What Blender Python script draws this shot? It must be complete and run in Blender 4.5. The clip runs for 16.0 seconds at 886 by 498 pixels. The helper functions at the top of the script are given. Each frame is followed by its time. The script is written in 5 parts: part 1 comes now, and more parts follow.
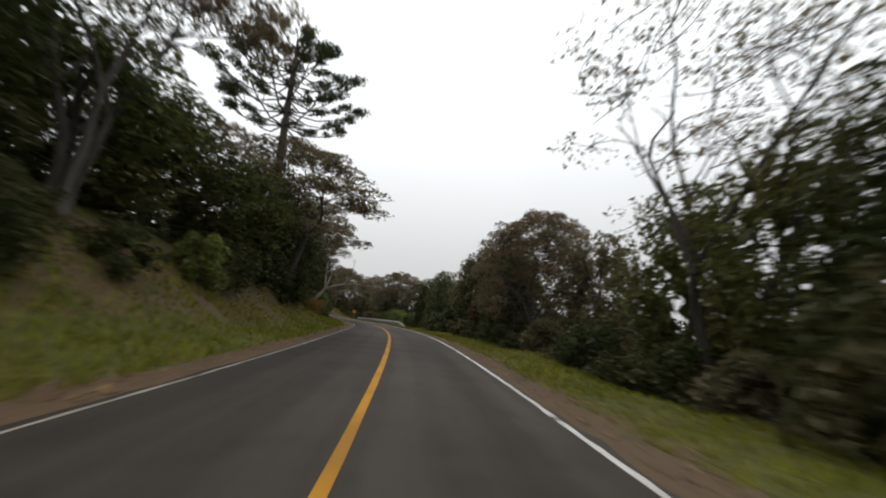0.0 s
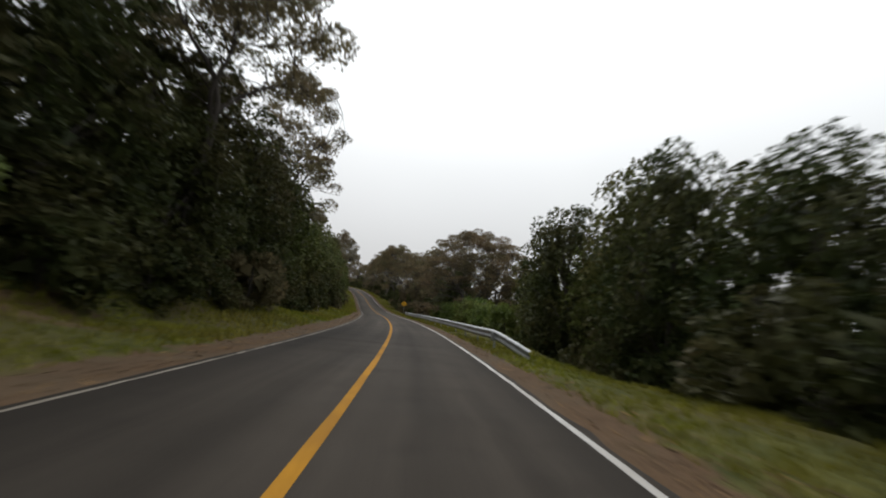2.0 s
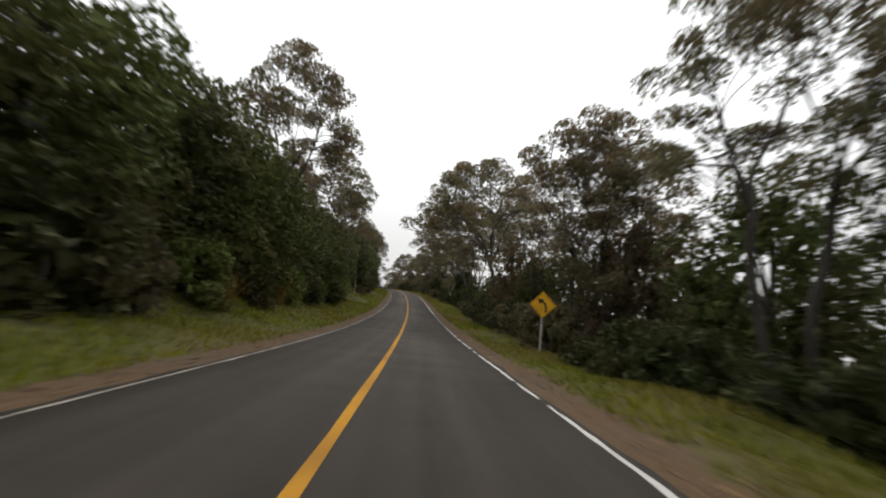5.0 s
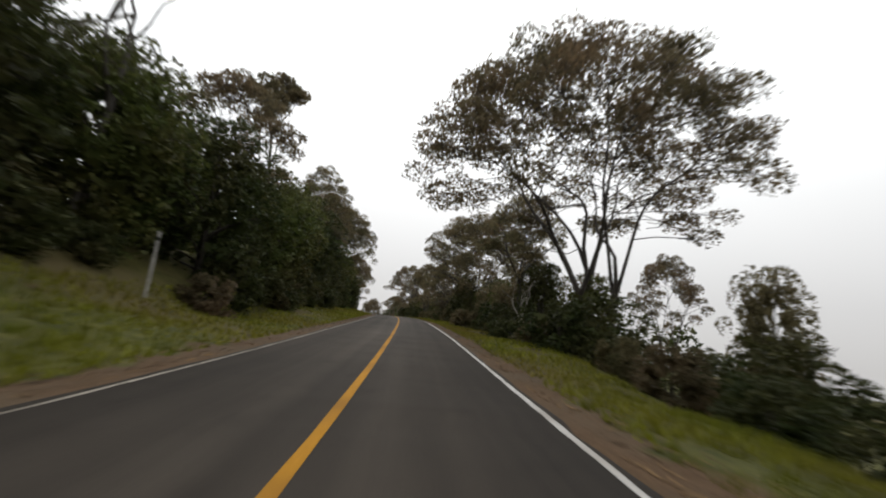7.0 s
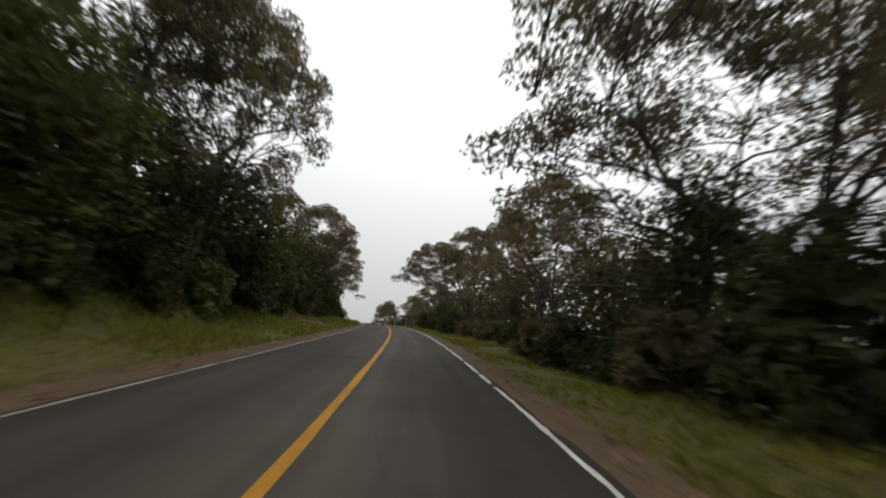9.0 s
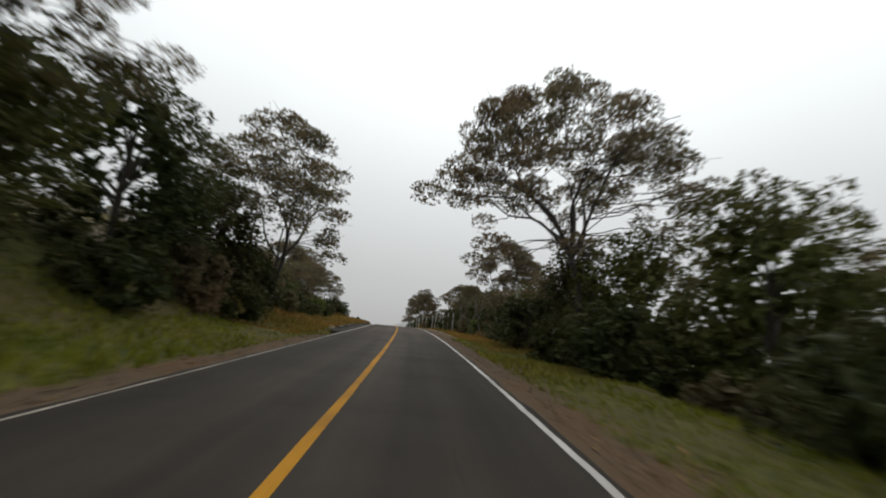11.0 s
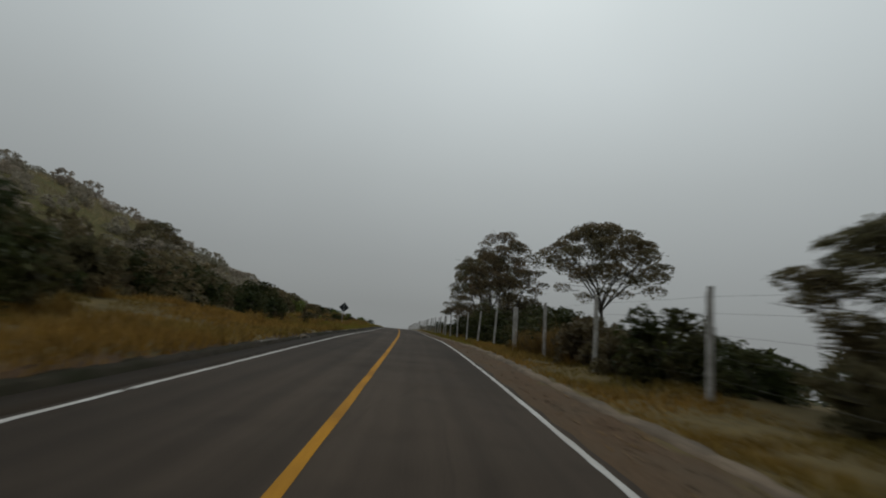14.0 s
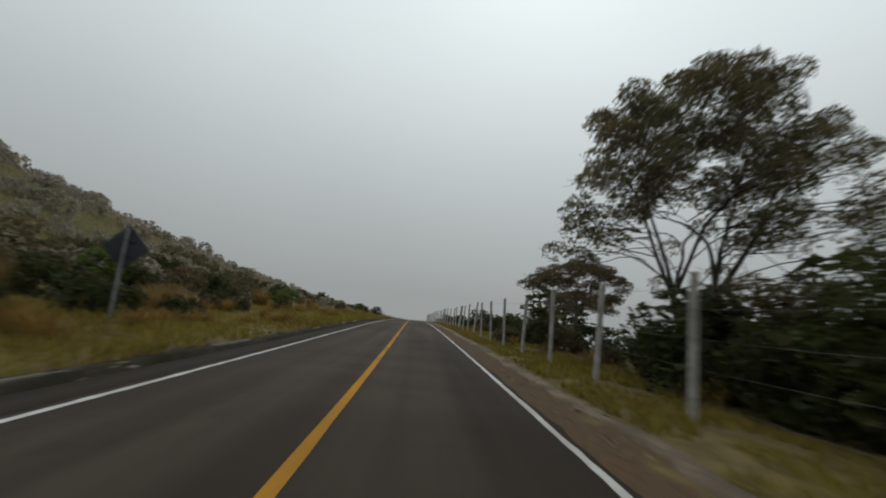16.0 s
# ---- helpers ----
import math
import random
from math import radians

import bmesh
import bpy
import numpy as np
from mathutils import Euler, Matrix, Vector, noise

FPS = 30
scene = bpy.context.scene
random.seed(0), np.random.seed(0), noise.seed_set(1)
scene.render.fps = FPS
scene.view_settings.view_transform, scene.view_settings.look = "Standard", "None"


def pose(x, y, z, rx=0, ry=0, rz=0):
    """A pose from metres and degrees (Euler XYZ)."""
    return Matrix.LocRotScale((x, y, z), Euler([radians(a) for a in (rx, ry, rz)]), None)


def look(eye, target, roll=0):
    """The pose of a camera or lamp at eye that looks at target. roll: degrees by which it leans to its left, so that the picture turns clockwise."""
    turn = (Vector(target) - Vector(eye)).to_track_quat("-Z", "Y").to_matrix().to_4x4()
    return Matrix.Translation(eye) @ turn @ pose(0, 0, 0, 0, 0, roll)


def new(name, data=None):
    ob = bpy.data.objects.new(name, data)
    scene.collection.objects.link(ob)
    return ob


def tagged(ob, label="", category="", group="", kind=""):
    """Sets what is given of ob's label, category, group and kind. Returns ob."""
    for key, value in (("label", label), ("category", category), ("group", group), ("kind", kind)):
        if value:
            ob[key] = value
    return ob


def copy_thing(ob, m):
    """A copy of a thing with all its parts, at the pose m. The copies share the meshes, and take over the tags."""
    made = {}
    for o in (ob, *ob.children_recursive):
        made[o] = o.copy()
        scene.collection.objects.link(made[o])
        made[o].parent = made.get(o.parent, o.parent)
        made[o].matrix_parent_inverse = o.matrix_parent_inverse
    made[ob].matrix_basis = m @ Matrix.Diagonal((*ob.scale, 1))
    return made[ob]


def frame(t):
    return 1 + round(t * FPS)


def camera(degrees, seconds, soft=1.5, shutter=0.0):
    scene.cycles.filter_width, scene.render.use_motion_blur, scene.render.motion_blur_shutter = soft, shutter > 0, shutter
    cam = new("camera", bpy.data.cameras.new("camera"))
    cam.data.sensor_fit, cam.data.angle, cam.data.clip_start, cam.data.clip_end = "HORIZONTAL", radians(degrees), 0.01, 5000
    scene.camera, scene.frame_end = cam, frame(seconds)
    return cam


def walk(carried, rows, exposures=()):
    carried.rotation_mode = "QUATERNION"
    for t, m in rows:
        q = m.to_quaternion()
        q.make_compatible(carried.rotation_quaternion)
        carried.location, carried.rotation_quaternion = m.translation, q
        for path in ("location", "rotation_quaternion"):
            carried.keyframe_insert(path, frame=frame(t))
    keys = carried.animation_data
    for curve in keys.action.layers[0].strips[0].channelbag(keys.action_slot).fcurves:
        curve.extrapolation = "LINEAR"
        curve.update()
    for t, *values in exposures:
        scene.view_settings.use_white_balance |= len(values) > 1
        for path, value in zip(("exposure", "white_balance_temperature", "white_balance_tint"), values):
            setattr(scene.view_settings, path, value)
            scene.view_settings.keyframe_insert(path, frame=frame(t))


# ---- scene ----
ROWS = [
    (0.0, 0.00, 0.00, 0.00, 0.22, 7.81, 5.64),
    (0.5, -0.83, 13.41, -0.33, 2.28, 7.47, 5.64),
    (1.0, -2.17, 26.70, -0.77, 4.66, 6.92, 5.68),
    (1.5, -4.03, 39.86, -1.30, 6.89, 6.59, 5.68),
    (2.0, -6.37, 52.85, -1.91, 8.96, 6.31, 5.64),
    (2.5, -9.17, 65.72, -2.49, 11.02, 6.72, 5.52),
    (3.0, -12.42, 78.50, -3.01, 12.82, 6.90, 5.37),
    (3.5, -16.02, 91.18, -3.52, 14.24, 6.70, 5.31),
    (4.0, -19.93, 103.78, -4.07, 15.54, 6.63, 5.35),
    (4.5, -24.09, 116.29, -4.61, 16.62, 6.76, 5.40),
    (5.0, -28.46, 128.72, -5.09, 17.42, 7.15, 5.43),
    (5.5, -32.95, 141.10, -5.45, 17.83, 7.83, 5.44),
    (6.0, -37.51, 153.46, -5.62, 17.98, 8.85, 5.40),
    (6.5, -42.10, 165.75, -5.51, 18.40, 10.16, 5.41),
    (7.0, -46.77, 177.92, -5.15, 18.90, 11.20, 5.50),
    (7.5, -51.54, 189.95, -4.57, 19.74, 12.01, 5.58),
    (8.0, -56.45, 201.82, -3.88, 20.60, 12.28, 5.58),
    (8.5, -61.50, 213.60, -3.21, 21.26, 11.77, 5.57),
    (9.0, -66.74, 225.32, -2.64, 22.32, 11.48, 5.50),
    (9.5, -72.24, 236.94, -2.13, 23.73, 11.14, 5.47),
    (10.0, -78.03, 248.43, -1.70, 25.13, 10.82, 5.47),
    (10.5, -84.11, 259.80, -1.34, 26.46, 10.54, 5.48),
    (11.0, -90.45, 271.07, -1.03, 27.64, 10.30, 5.50),
    (11.5, -97.01, 282.24, -0.77, 28.60, 10.10, 5.52),
    (12.0, -103.75, 293.34, -0.56, 29.38, 9.90, 5.57),
    (12.5, -110.61, 304.26, -0.41, 30.21, 9.49, 5.60),
    (13.0, -117.51, 314.91, -0.37, 31.13, 9.04, 5.62),
    (13.5, -124.47, 325.29, -0.42, 31.99, 8.63, 5.60),
    (14.0, -131.45, 335.40, -0.54, 32.66, 8.32, 5.57),
    (14.5, -138.42, 345.25, -0.75, 33.24, 7.79, 5.47),
    (15.0, -145.36, 354.85, -1.07, 33.93, 7.22, 5.33),
    (15.5, -152.28, 364.18, -1.49, 34.51, 6.73, 5.29),
    (16.0, -159.15, 373.27, -1.99, 34.98, 6.39, 5.42),
]


def aim(x, y, z, yaw, pitch, roll):
    a, b = radians(yaw), radians(pitch)
    way = Vector((-math.sin(a) * math.cos(b), math.cos(a) * math.cos(b), math.sin(b)))
    return look((x, y, z), Vector((x, y, z)) + way * 10, roll)


cam = camera(93.3, 16.0, soft=1.95, shutter=0.3)
walk(cam, [(r[0], aim(*r[1:])) for r in ROWS],
     exposures=[(0, 0.60, 6500, 10), (3, 0.55, 6480, 9.5), (5.5, 0.85, 6650, 10.5), (6.5, 0.75, 6640, 10.5), (7, 0.68, 6620, 10.5), (7.5, 0.52, 6600, 10), (9, 0.50, 6580, 9.5), (11.5, 0.12, 6450, 7), (12, -0.38, 6360, 5), (12.5, -0.46, 6320, 4), (13.5, -0.50, 6320, 4), (14.5, -0.68, 6320, 4), (15, -0.54, 6320, 4), (15.5, -0.30, 6320, 4), (16, -0.20, 6320, 4)])

# ---- light: a white overcast sky and a very wide, weak sun ----
world = bpy.data.worlds.new("overcast")
scene.world = world
world.use_nodes = True
wn, wl = world.node_tree.nodes, world.node_tree.links
wn.clear()
sky = wn.new("ShaderNodeTexSky")
sky.sky_type, sky.sun_disc = "NISHITA", False
sky.sun_elevation, sky.sun_rotation = radians(46), radians(338)
sky.air_density, sky.dust_density = 1.0, 4.0
grey = wn.new("ShaderNodeHueSaturation")
grey.inputs["Saturation"].default_value = 0.12
grey.inputs["Value"].default_value = 0.10
wl.new(sky.outputs[0], grey.inputs["Color"])
# cloud layer: brighter overhead than low down
geo = wn.new("ShaderNodeTexCoord")
sep = wn.new("ShaderNodeSeparateXYZ")
wl.new(geo.outputs["Generated"], sep.inputs[0])
ramp = wn.new("ShaderNodeValToRGB")
ramp.color_ramp.elements[0].position, ramp.color_ramp.elements[0].color = 0.0, (0.40, 0.40, 0.40, 1)
ramp.color_ramp.elements[1].position, ramp.color_ramp.elements[1].color = 0.75, (0.95, 0.99, 1.01, 1)
for height, shade in ((0.10, (0.44, 0.445, 0.45, 1)), (0.30, (0.585, 0.60, 0.61, 1)), (0.50, (0.77, 0.80, 0.82, 1))):
    ramp.color_ramp.elements.new(height).color = shade
wl.new(sep.outputs["Z"], ramp.inputs[0])
cloud = wn.new("ShaderNodeTexNoise")
cloud.inputs["Scale"].default_value, cloud.inputs["Detail"].default_value = 1.6, 3
wl.new(geo.outputs["Generated"], cloud.inputs["Vector"])
soft_cloud = wn.new("ShaderNodeMapRange")
soft_cloud.inputs["To Min"].default_value, soft_cloud.inputs["To Max"].default_value = 0.93, 1.07
wl.new(cloud.outputs["Fac"], soft_cloud.inputs["Value"])
mul = wn.new("ShaderNodeMix")
mul.data_type, mul.blend_type = "RGBA", "MULTIPLY"
mul.inputs[0].default_value = 1.0
wl.new(ramp.outputs[0], mul.inputs[6])
wl.new(soft_cloud.outputs[0], mul.inputs[7])
# the cloud is thinner and brighter round the hidden sun
toward = wn.new("ShaderNodeVectorMath")
toward.operation = "DOT_PRODUCT"
toward.inputs[1].default_value = Vector((-39, 96, 107)).normalized()
wl.new(geo.outputs["Generated"], toward.inputs[0])
thin_cloud = wn.new("ShaderNodeMapRange")
thin_cloud.interpolation_type = "SMOOTHSTEP"
for key, value in (("From Min", 0.35), ("From Max", 1.0), ("To Min", 0.94), ("To Max", 1.06)):
    thin_cloud.inputs[key].default_value = value
wl.new(toward.outputs["Value"], thin_cloud.inputs["Value"])
glow = wn.new("ShaderNodeMix")
glow.data_type, glow.blend_type = "RGBA", "MULTIPLY"
glow.inputs[0].default_value = 1.0
wl.new(mul.outputs[2], glow.inputs[6])
wl.new(thin_cloud.outputs[0], glow.inputs[7])
mixed = wn.new("ShaderNodeMix")
mixed.data_type = "RGBA"
mixed.inputs[0].default_value = 0.96
wl.new(grey.outputs[0], mixed.inputs[6])
wl.new(glow.outputs[2], mixed.inputs[7])
back = wn.new("ShaderNodeBackground")
back.inputs["Strength"].default_value = 1.0
wl.new(mixed.outputs[2], back.inputs["Color"])
wl.new(back.outputs[0], wn.new("ShaderNodeOutputWorld").inputs[0])

sun = new("sun", bpy.data.lights.new("sun", "SUN"))
sun.data.energy, sun.data.angle, sun.data.color = 0.5, radians(40), (1.0, 0.97, 0.93)
sun.matrix_world = look((-39, 96, 107), (0, 0, 0))


# ---- materials ----
def material(name, c1, c2, scale=4.0, rough=0.8, bump=0.3, c3=None, big=0.3, metal=0.0, spec=0.3,
             per_object=0.0, per_island=0.0, through_light=0.0, stretch=(1, 1, 1)):
    """Two colours by fine noise, a third by large noise, bump by the fine one."""
    m = bpy.data.materials.new(name)
    m.use_nodes = True
    n, l = m.node_tree.nodes, m.node_tree.links
    b = n["Principled BSDF"]
    b.inputs["Roughness"].default_value, b.inputs["Metallic"].default_value = rough, metal
    b.inputs["Specular IOR Level"].default_value = spec
    tc = n.new("ShaderNodeTexCoord")
    mp = n.new("ShaderNodeMapping")
    mp.inputs["Scale"].default_value = stretch
    l.new(tc.outputs["Object"], mp.inputs[0])
    fine = n.new("ShaderNodeTexNoise")
    fine.inputs["Scale"].default_value, fine.inputs["Detail"].default_value = scale, 5
    l.new(mp.outputs[0], fine.inputs["Vector"])
    r = n.new("ShaderNodeValToRGB")
    r.color_ramp.elements[0].position, r.color_ramp.elements[0].color = 0.35, (*c1, 1)
    r.color_ramp.elements[1].position, r.color_ramp.elements[1].color = 0.65, (*c2, 1)
    l.new(fine.outputs["Fac"], r.inputs[0])
    col = r.outputs[0]
    if c3:
        coarse = n.new("ShaderNodeTexNoise")
        coarse.inputs["Scale"].default_value, coarse.inputs["Detail"].default_value = big, 3
        l.new(mp.outputs[0], coarse.inputs["Vector"])
        mr = n.new("ShaderNodeMapRange")
        mr.inputs["From Min"].default_value, mr.inputs["From Max"].default_value = 0.42, 0.66
        l.new(coarse.outputs["Fac"], mr.inputs["Value"])
        mx = n.new("ShaderNodeMix")
        mx.data_type = "RGBA"
        mx.inputs[7].default_value = (*c3, 1)
        l.new(mr.outputs[0], mx.inputs[0])
        l.new(col, mx.inputs[6])
        col = mx.outputs[2]
    if per_object or per_island:
        hs = n.new("ShaderNodeHueSaturation")
        if per_island:
            g = n.new("ShaderNodeNewGeometry")
            v = n.new("ShaderNodeMapRange")
            v.inputs["To Min"].default_value, v.inputs["To Max"].default_value = 1 - per_island, 1 + per_island
            l.new(g.outputs["Random Per Island"], v.inputs["Value"])
            l.new(v.outputs[0], hs.inputs["Value"])
        if per_object:
            o = n.new("ShaderNodeObjectInfo")
            h = n.new("ShaderNodeMapRange")
            h.inputs["To Min"].default_value, h.inputs["To Max"].default_value = 0.5 - per_object, 0.5 + per_object
            l.new(o.outputs["Random"], h.inputs["Value"])
            l.new(h.outputs[0], hs.inputs["Hue"])
        l.new(col, hs.inputs["Color"])
        col = hs.outputs[0]
    l.new(col, b.inputs["Base Color"])
    if bump:
        bp = n.new("ShaderNodeBump")
        bp.inputs["Strength"].default_value, bp.inputs["Distance"].default_value = bump, 0.02
        l.new(fine.outputs["Fac"], bp.inputs["Height"])
        l.new(bp.outputs[0], b.inputs["Normal"])
    if through_light:
        tr = n.new("ShaderNodeBsdfTranslucent")
        l.new(col, tr.inputs["Color"])
        ms = n.new("ShaderNodeMixShader")
        ms.inputs[0].default_value = through_light
        l.new(b.outputs[0], ms.inputs[1])
        l.new(tr.outputs[0], ms.inputs[2])
        l.new(ms.outputs[0], n["Material Output"].inputs["Surface"])
    return m




def asphalt_material():
    """Asphalt by the lane map: x metres across, y metres along the road."""
    m = bpy.data.materials.new("asphalt")
    m.use_nodes = True
    n, l = m.node_tree.nodes, m.node_tree.links
    b = n["Principled BSDF"]
    b.inputs["Roughness"].default_value = 0.85
    b.inputs["Specular IOR Level"].default_value = 0.12
    uv = n.new("ShaderNodeUVMap")
    uv.uv_map = "lane"

    def noise_of(sx, sy, scale, detail=4):
        mp = n.new("ShaderNodeMapping")
        mp.inputs["Scale"].default_value = (sx, sy, 1)
        l.new(uv.outputs[0], mp.inputs[0])
        t = n.new("ShaderNodeTexNoise")
        t.inputs["Scale"].default_value, t.inputs["Detail"].default_value = scale, detail
        l.new(mp.outputs[0], t.inputs["Vector"])
        return t.outputs["Fac"]

    def ranged(v, a, b_, c, d):
        r = n.new("ShaderNodeMapRange")
        for k, x in zip(("From Min", "From Max", "To Min", "To Max"), (a, b_, c, d)):
            r.inputs[k].default_value = x
        l.new(v, r.inputs["Value"])
        return r.outputs[0]

    def times(a, b_):
        t = n.new("ShaderNodeMath")
        t.operation = "MULTIPLY"
        l.new(a, t.inputs[0])
        l.new(b_, t.inputs[1])
        return t.outputs[0]

    grit = noise_of(1, 1, 55, 3)
    value = times(ranged(grit, 0.3, 0.7, 0.72, 1.28), ranged(noise_of(1.6, 0.035, 1.0), 0.3, 0.7, 0.72, 1.25))
    value = times(value, ranged(noise_of(0.16, 0.09, 1.0, 4), 0.35, 0.65, 0.76, 1.2))
    value = times(value, ranged(noise_of(0.35, 0.35, 4.0), 0.55, 0.75, 1.0, 0.80))
    v = n.new("ShaderNodeTexVoronoi")
    v.feature = "DISTANCE_TO_EDGE"
    v.inputs["Scale"].default_value = 0.35
    l.new(uv.outputs[0], v.inputs["Vector"])
    value = times(value, ranged(v.outputs["Distance"], 0.0, 0.008, 0.88, 1.0))
    tint = n.new("ShaderNodeMix")
    tint.data_type = "RGBA"
    tint.inputs[6].default_value, tint.inputs[7].default_value = (0.0415, 0.0340, 0.0272, 1), (0.0540, 0.0445, 0.0355, 1)
    l.new(ranged(noise_of(0.5, 0.02, 1.0), 0.4, 0.7, 0, 1), tint.inputs[0])
    # open stretch: a warmer colour cast put into the asphalt, for a balance shift
    cross = n.new("ShaderNodeSeparateXYZ")
    l.new(uv.outputs[0], cross.inputs[0])
    balance_tint = n.new("ShaderNodeMix")
    balance_tint.data_type = "RGBA"
    balance_tint.inputs[7].default_value = (0.0530, 0.0392, 0.0285, 1)
    l.new(ranged(cross.outputs[1], 452, 464, 0, 1), balance_tint.inputs[0])
    l.new(tint.outputs[2], balance_tint.inputs[6])
    mul = n.new("ShaderNodeMix")
    mul.data_type, mul.blend_type = "RGBA", "MULTIPLY"
    mul.inputs[0].default_value = 1.0
    l.new(balance_tint.outputs[2], mul.inputs[6])
    l.new(value, mul.inputs[7])
    l.new(mul.outputs[2], b.inputs["Base Color"])
    bp = n.new("ShaderNodeBump")
    bp.inputs["Strength"].default_value, bp.inputs["Distance"].default_value = 0.35, 0.01
    l.new(grit, bp.inputs["Height"])
    l.new(bp.outputs[0], b.inputs["Normal"])
    return m


ASPHALT = asphalt_material()
YELLOW = material("yellow_paint", (0.33, 0.155, 0.014), (0.45, 0.215, 0.022), 18, 0.8, 0.2, (0.27, 0.130, 0.020), 0.7, spec=0.08)
WHITE = material("white_paint", (0.34, 0.32, 0.30), (0.58, 0.56, 0.53), 14, 0.6, 0.2, (0.34, 0.31, 0.28), 0.7)
WORN = material("worn_white_paint", (0.17, 0.145, 0.115), (0.34, 0.30, 0.25), 16, 0.7, 0.2, (0.14, 0.12, 0.095), 0.8)


def ground_material():
    """Grass, dry grass and soil by the shoulder map: x metres out from the soil's edge, y how dry."""
    m = bpy.data.materials.new("roadside_ground")
    m.use_nodes = True
    n, l = m.node_tree.nodes, m.node_tree.links
    b = n["Principled BSDF"]
    b.inputs["Roughness"].default_value, b.inputs["Specular IOR Level"].default_value = 0.95, 0.15
    tc = n.new("ShaderNodeTexCoord")

    def noise_of(scale, detail=5):
        t = n.new("ShaderNodeTexNoise")
        t.inputs["Scale"].default_value, t.inputs["Detail"].default_value = scale, detail
        l.new(tc.outputs["Object"], t.inputs["Vector"])
        return t.outputs["Fac"]

    def ranged(v, a, b_):
        r = n.new("ShaderNodeMapRange")
        r.inputs["From Min"].default_value, r.inputs["From Max"].default_value = a, b_
        l.new(v, r.inputs["Value"])
        return r.outputs[0]

    def blend(f, c1, c2):
        x = n.new("ShaderNodeMix")
        x.data_type = "RGBA"
        l.new(f, x.inputs[0])
        for k, c in ((6, c1), (7, c2)):
            if isinstance(c, tuple):
                x.inputs[k].default_value = (*c, 1)
            else:
                l.new(c, x.inputs[k])
        return x.outputs[2]

    uv = n.new("ShaderNodeUVMap")
    uv.uv_map = "shoulder"
    sp = n.new("ShaderNodeSeparateXYZ")
    l.new(uv.outputs[0], sp.inputs[0])
    fine, coarse, stones = noise_of(2.5), noise_of(0.15, 3), noise_of(14)
    green = blend(ranged(coarse, 0.42, 0.66), blend(ranged(fine, 0.35, 0.65), (0.038, 0.042, 0.010), (0.085, 0.082, 0.020)), (0.080, 0.062, 0.026))
    dry = blend(ranged(coarse, 0.42, 0.66), blend(ranged(fine, 0.35, 0.65), (0.090, 0.067, 0.028), (0.155, 0.112, 0.045)), (0.085, 0.066, 0.030))
    soil = blend(ranged(noise_of(0.5, 3), 0.42, 0.66), blend(ranged(stones, 0.35, 0.65), (0.064, 0.039, 0.021), (0.112, 0.068, 0.038)), (0.086, 0.060, 0.037))
    ragged = n.new("ShaderNodeMath")
    ragged.operation = "MULTIPLY_ADD"
    l.new(noise_of(1.1), ragged.inputs[0])
    ragged.inputs[1].default_value = 2.2
    l.new(sp.outputs[0], ragged.inputs[2])
    col = blend(ranged(ragged.outputs[0], 0.95, 1.25), soil, blend(sp.outputs[1], green, dry))
    l.new(col, b.inputs["Base Color"])
    bp = n.new("ShaderNodeBump")
    bp.inputs["Strength"].default_value, bp.inputs["Distance"].default_value = 0.5, 0.03
    l.new(stones, bp.inputs["Height"])
    l.new(bp.outputs[0], b.inputs["Normal"])
    return m


GROUND = ground_material()
GRASS = material("green_grass", (0.105, 0.122, 0.009), (0.195, 0.196, 0.016), 0.6, 0.8, 0, (0.16, 0.13, 0.024), 0.12, per_island=0.35, through_light=0.3)
DRYGRASS = material("dry_grass", (0.205, 0.116, 0.024), (0.285, 0.168, 0.040), 0.6, 0.8, 0, (0.150, 0.120, 0.028), 0.12, per_island=0.35, through_light=0.3)
STRAW = material("yellowing_grass", (0.160, 0.135, 0.020), (0.240, 0.200, 0.034), 0.6, 0.8, 0, (0.205, 0.135, 0.030), 0.15, per_island=0.35, through_light=0.3)
# dry tan hill grass, made paler to imitate mist in its colour
HILLGRASS = material("misted_hill_grass", (0.26, 0.20, 0.105), (0.36, 0.285, 0.165), 0.6, 0.8, 0, (0.22, 0.18, 0.09), 0.08, per_island=0.3, through_light=0.3)
CONCRETE = material("concrete", (0.11, 0.095, 0.08), (0.19, 0.17, 0.145), 8, 0.9, 0.4, (0.08, 0.066, 0.05), 0.5)
POSTC = material("post_concrete", (0.32, 0.30, 0.28), (0.48, 0.46, 0.43), 9, 0.9, 0.4, (0.20, 0.19, 0.17), 1.2, per_object=0.01)
STEEL = material("galvanised_steel", (0.28, 0.285, 0.29), (0.38, 0.385, 0.39), 3, 0.55, 0.05, (0.22, 0.225, 0.23), 0.6, metal=0.7)
WIRE = material("fence_wire", (0.10, 0.095, 0.09), (0.16, 0.15, 0.14), 20, 0.6, 0, metal=0.6)
SIGNY = material("sign_yellow", (0.68, 0.33, 0.010), (0.76, 0.39, 0.014), 3, 0.45, 0, (0.55, 0.30, 0.02), 1.5)
BLACK = material("sign_black", (0.012, 0.012, 0.013), (0.02, 0.02, 0.02), 6, 0.5, 0)
SIGNBACK = material("sign_back", (0.030, 0.034, 0.042), (0.042, 0.046, 0.055), 4, 0.55, 0.05, (0.025, 0.028, 0.034), 1.2)
BARK = material("bark", (0.030, 0.025, 0.020), (0.065, 0.055, 0.045), 5, 0.95, 0.8, (0.09, 0.08, 0.07), 0.8, per_object=0.01, stretch=(1, 1, 0.25))
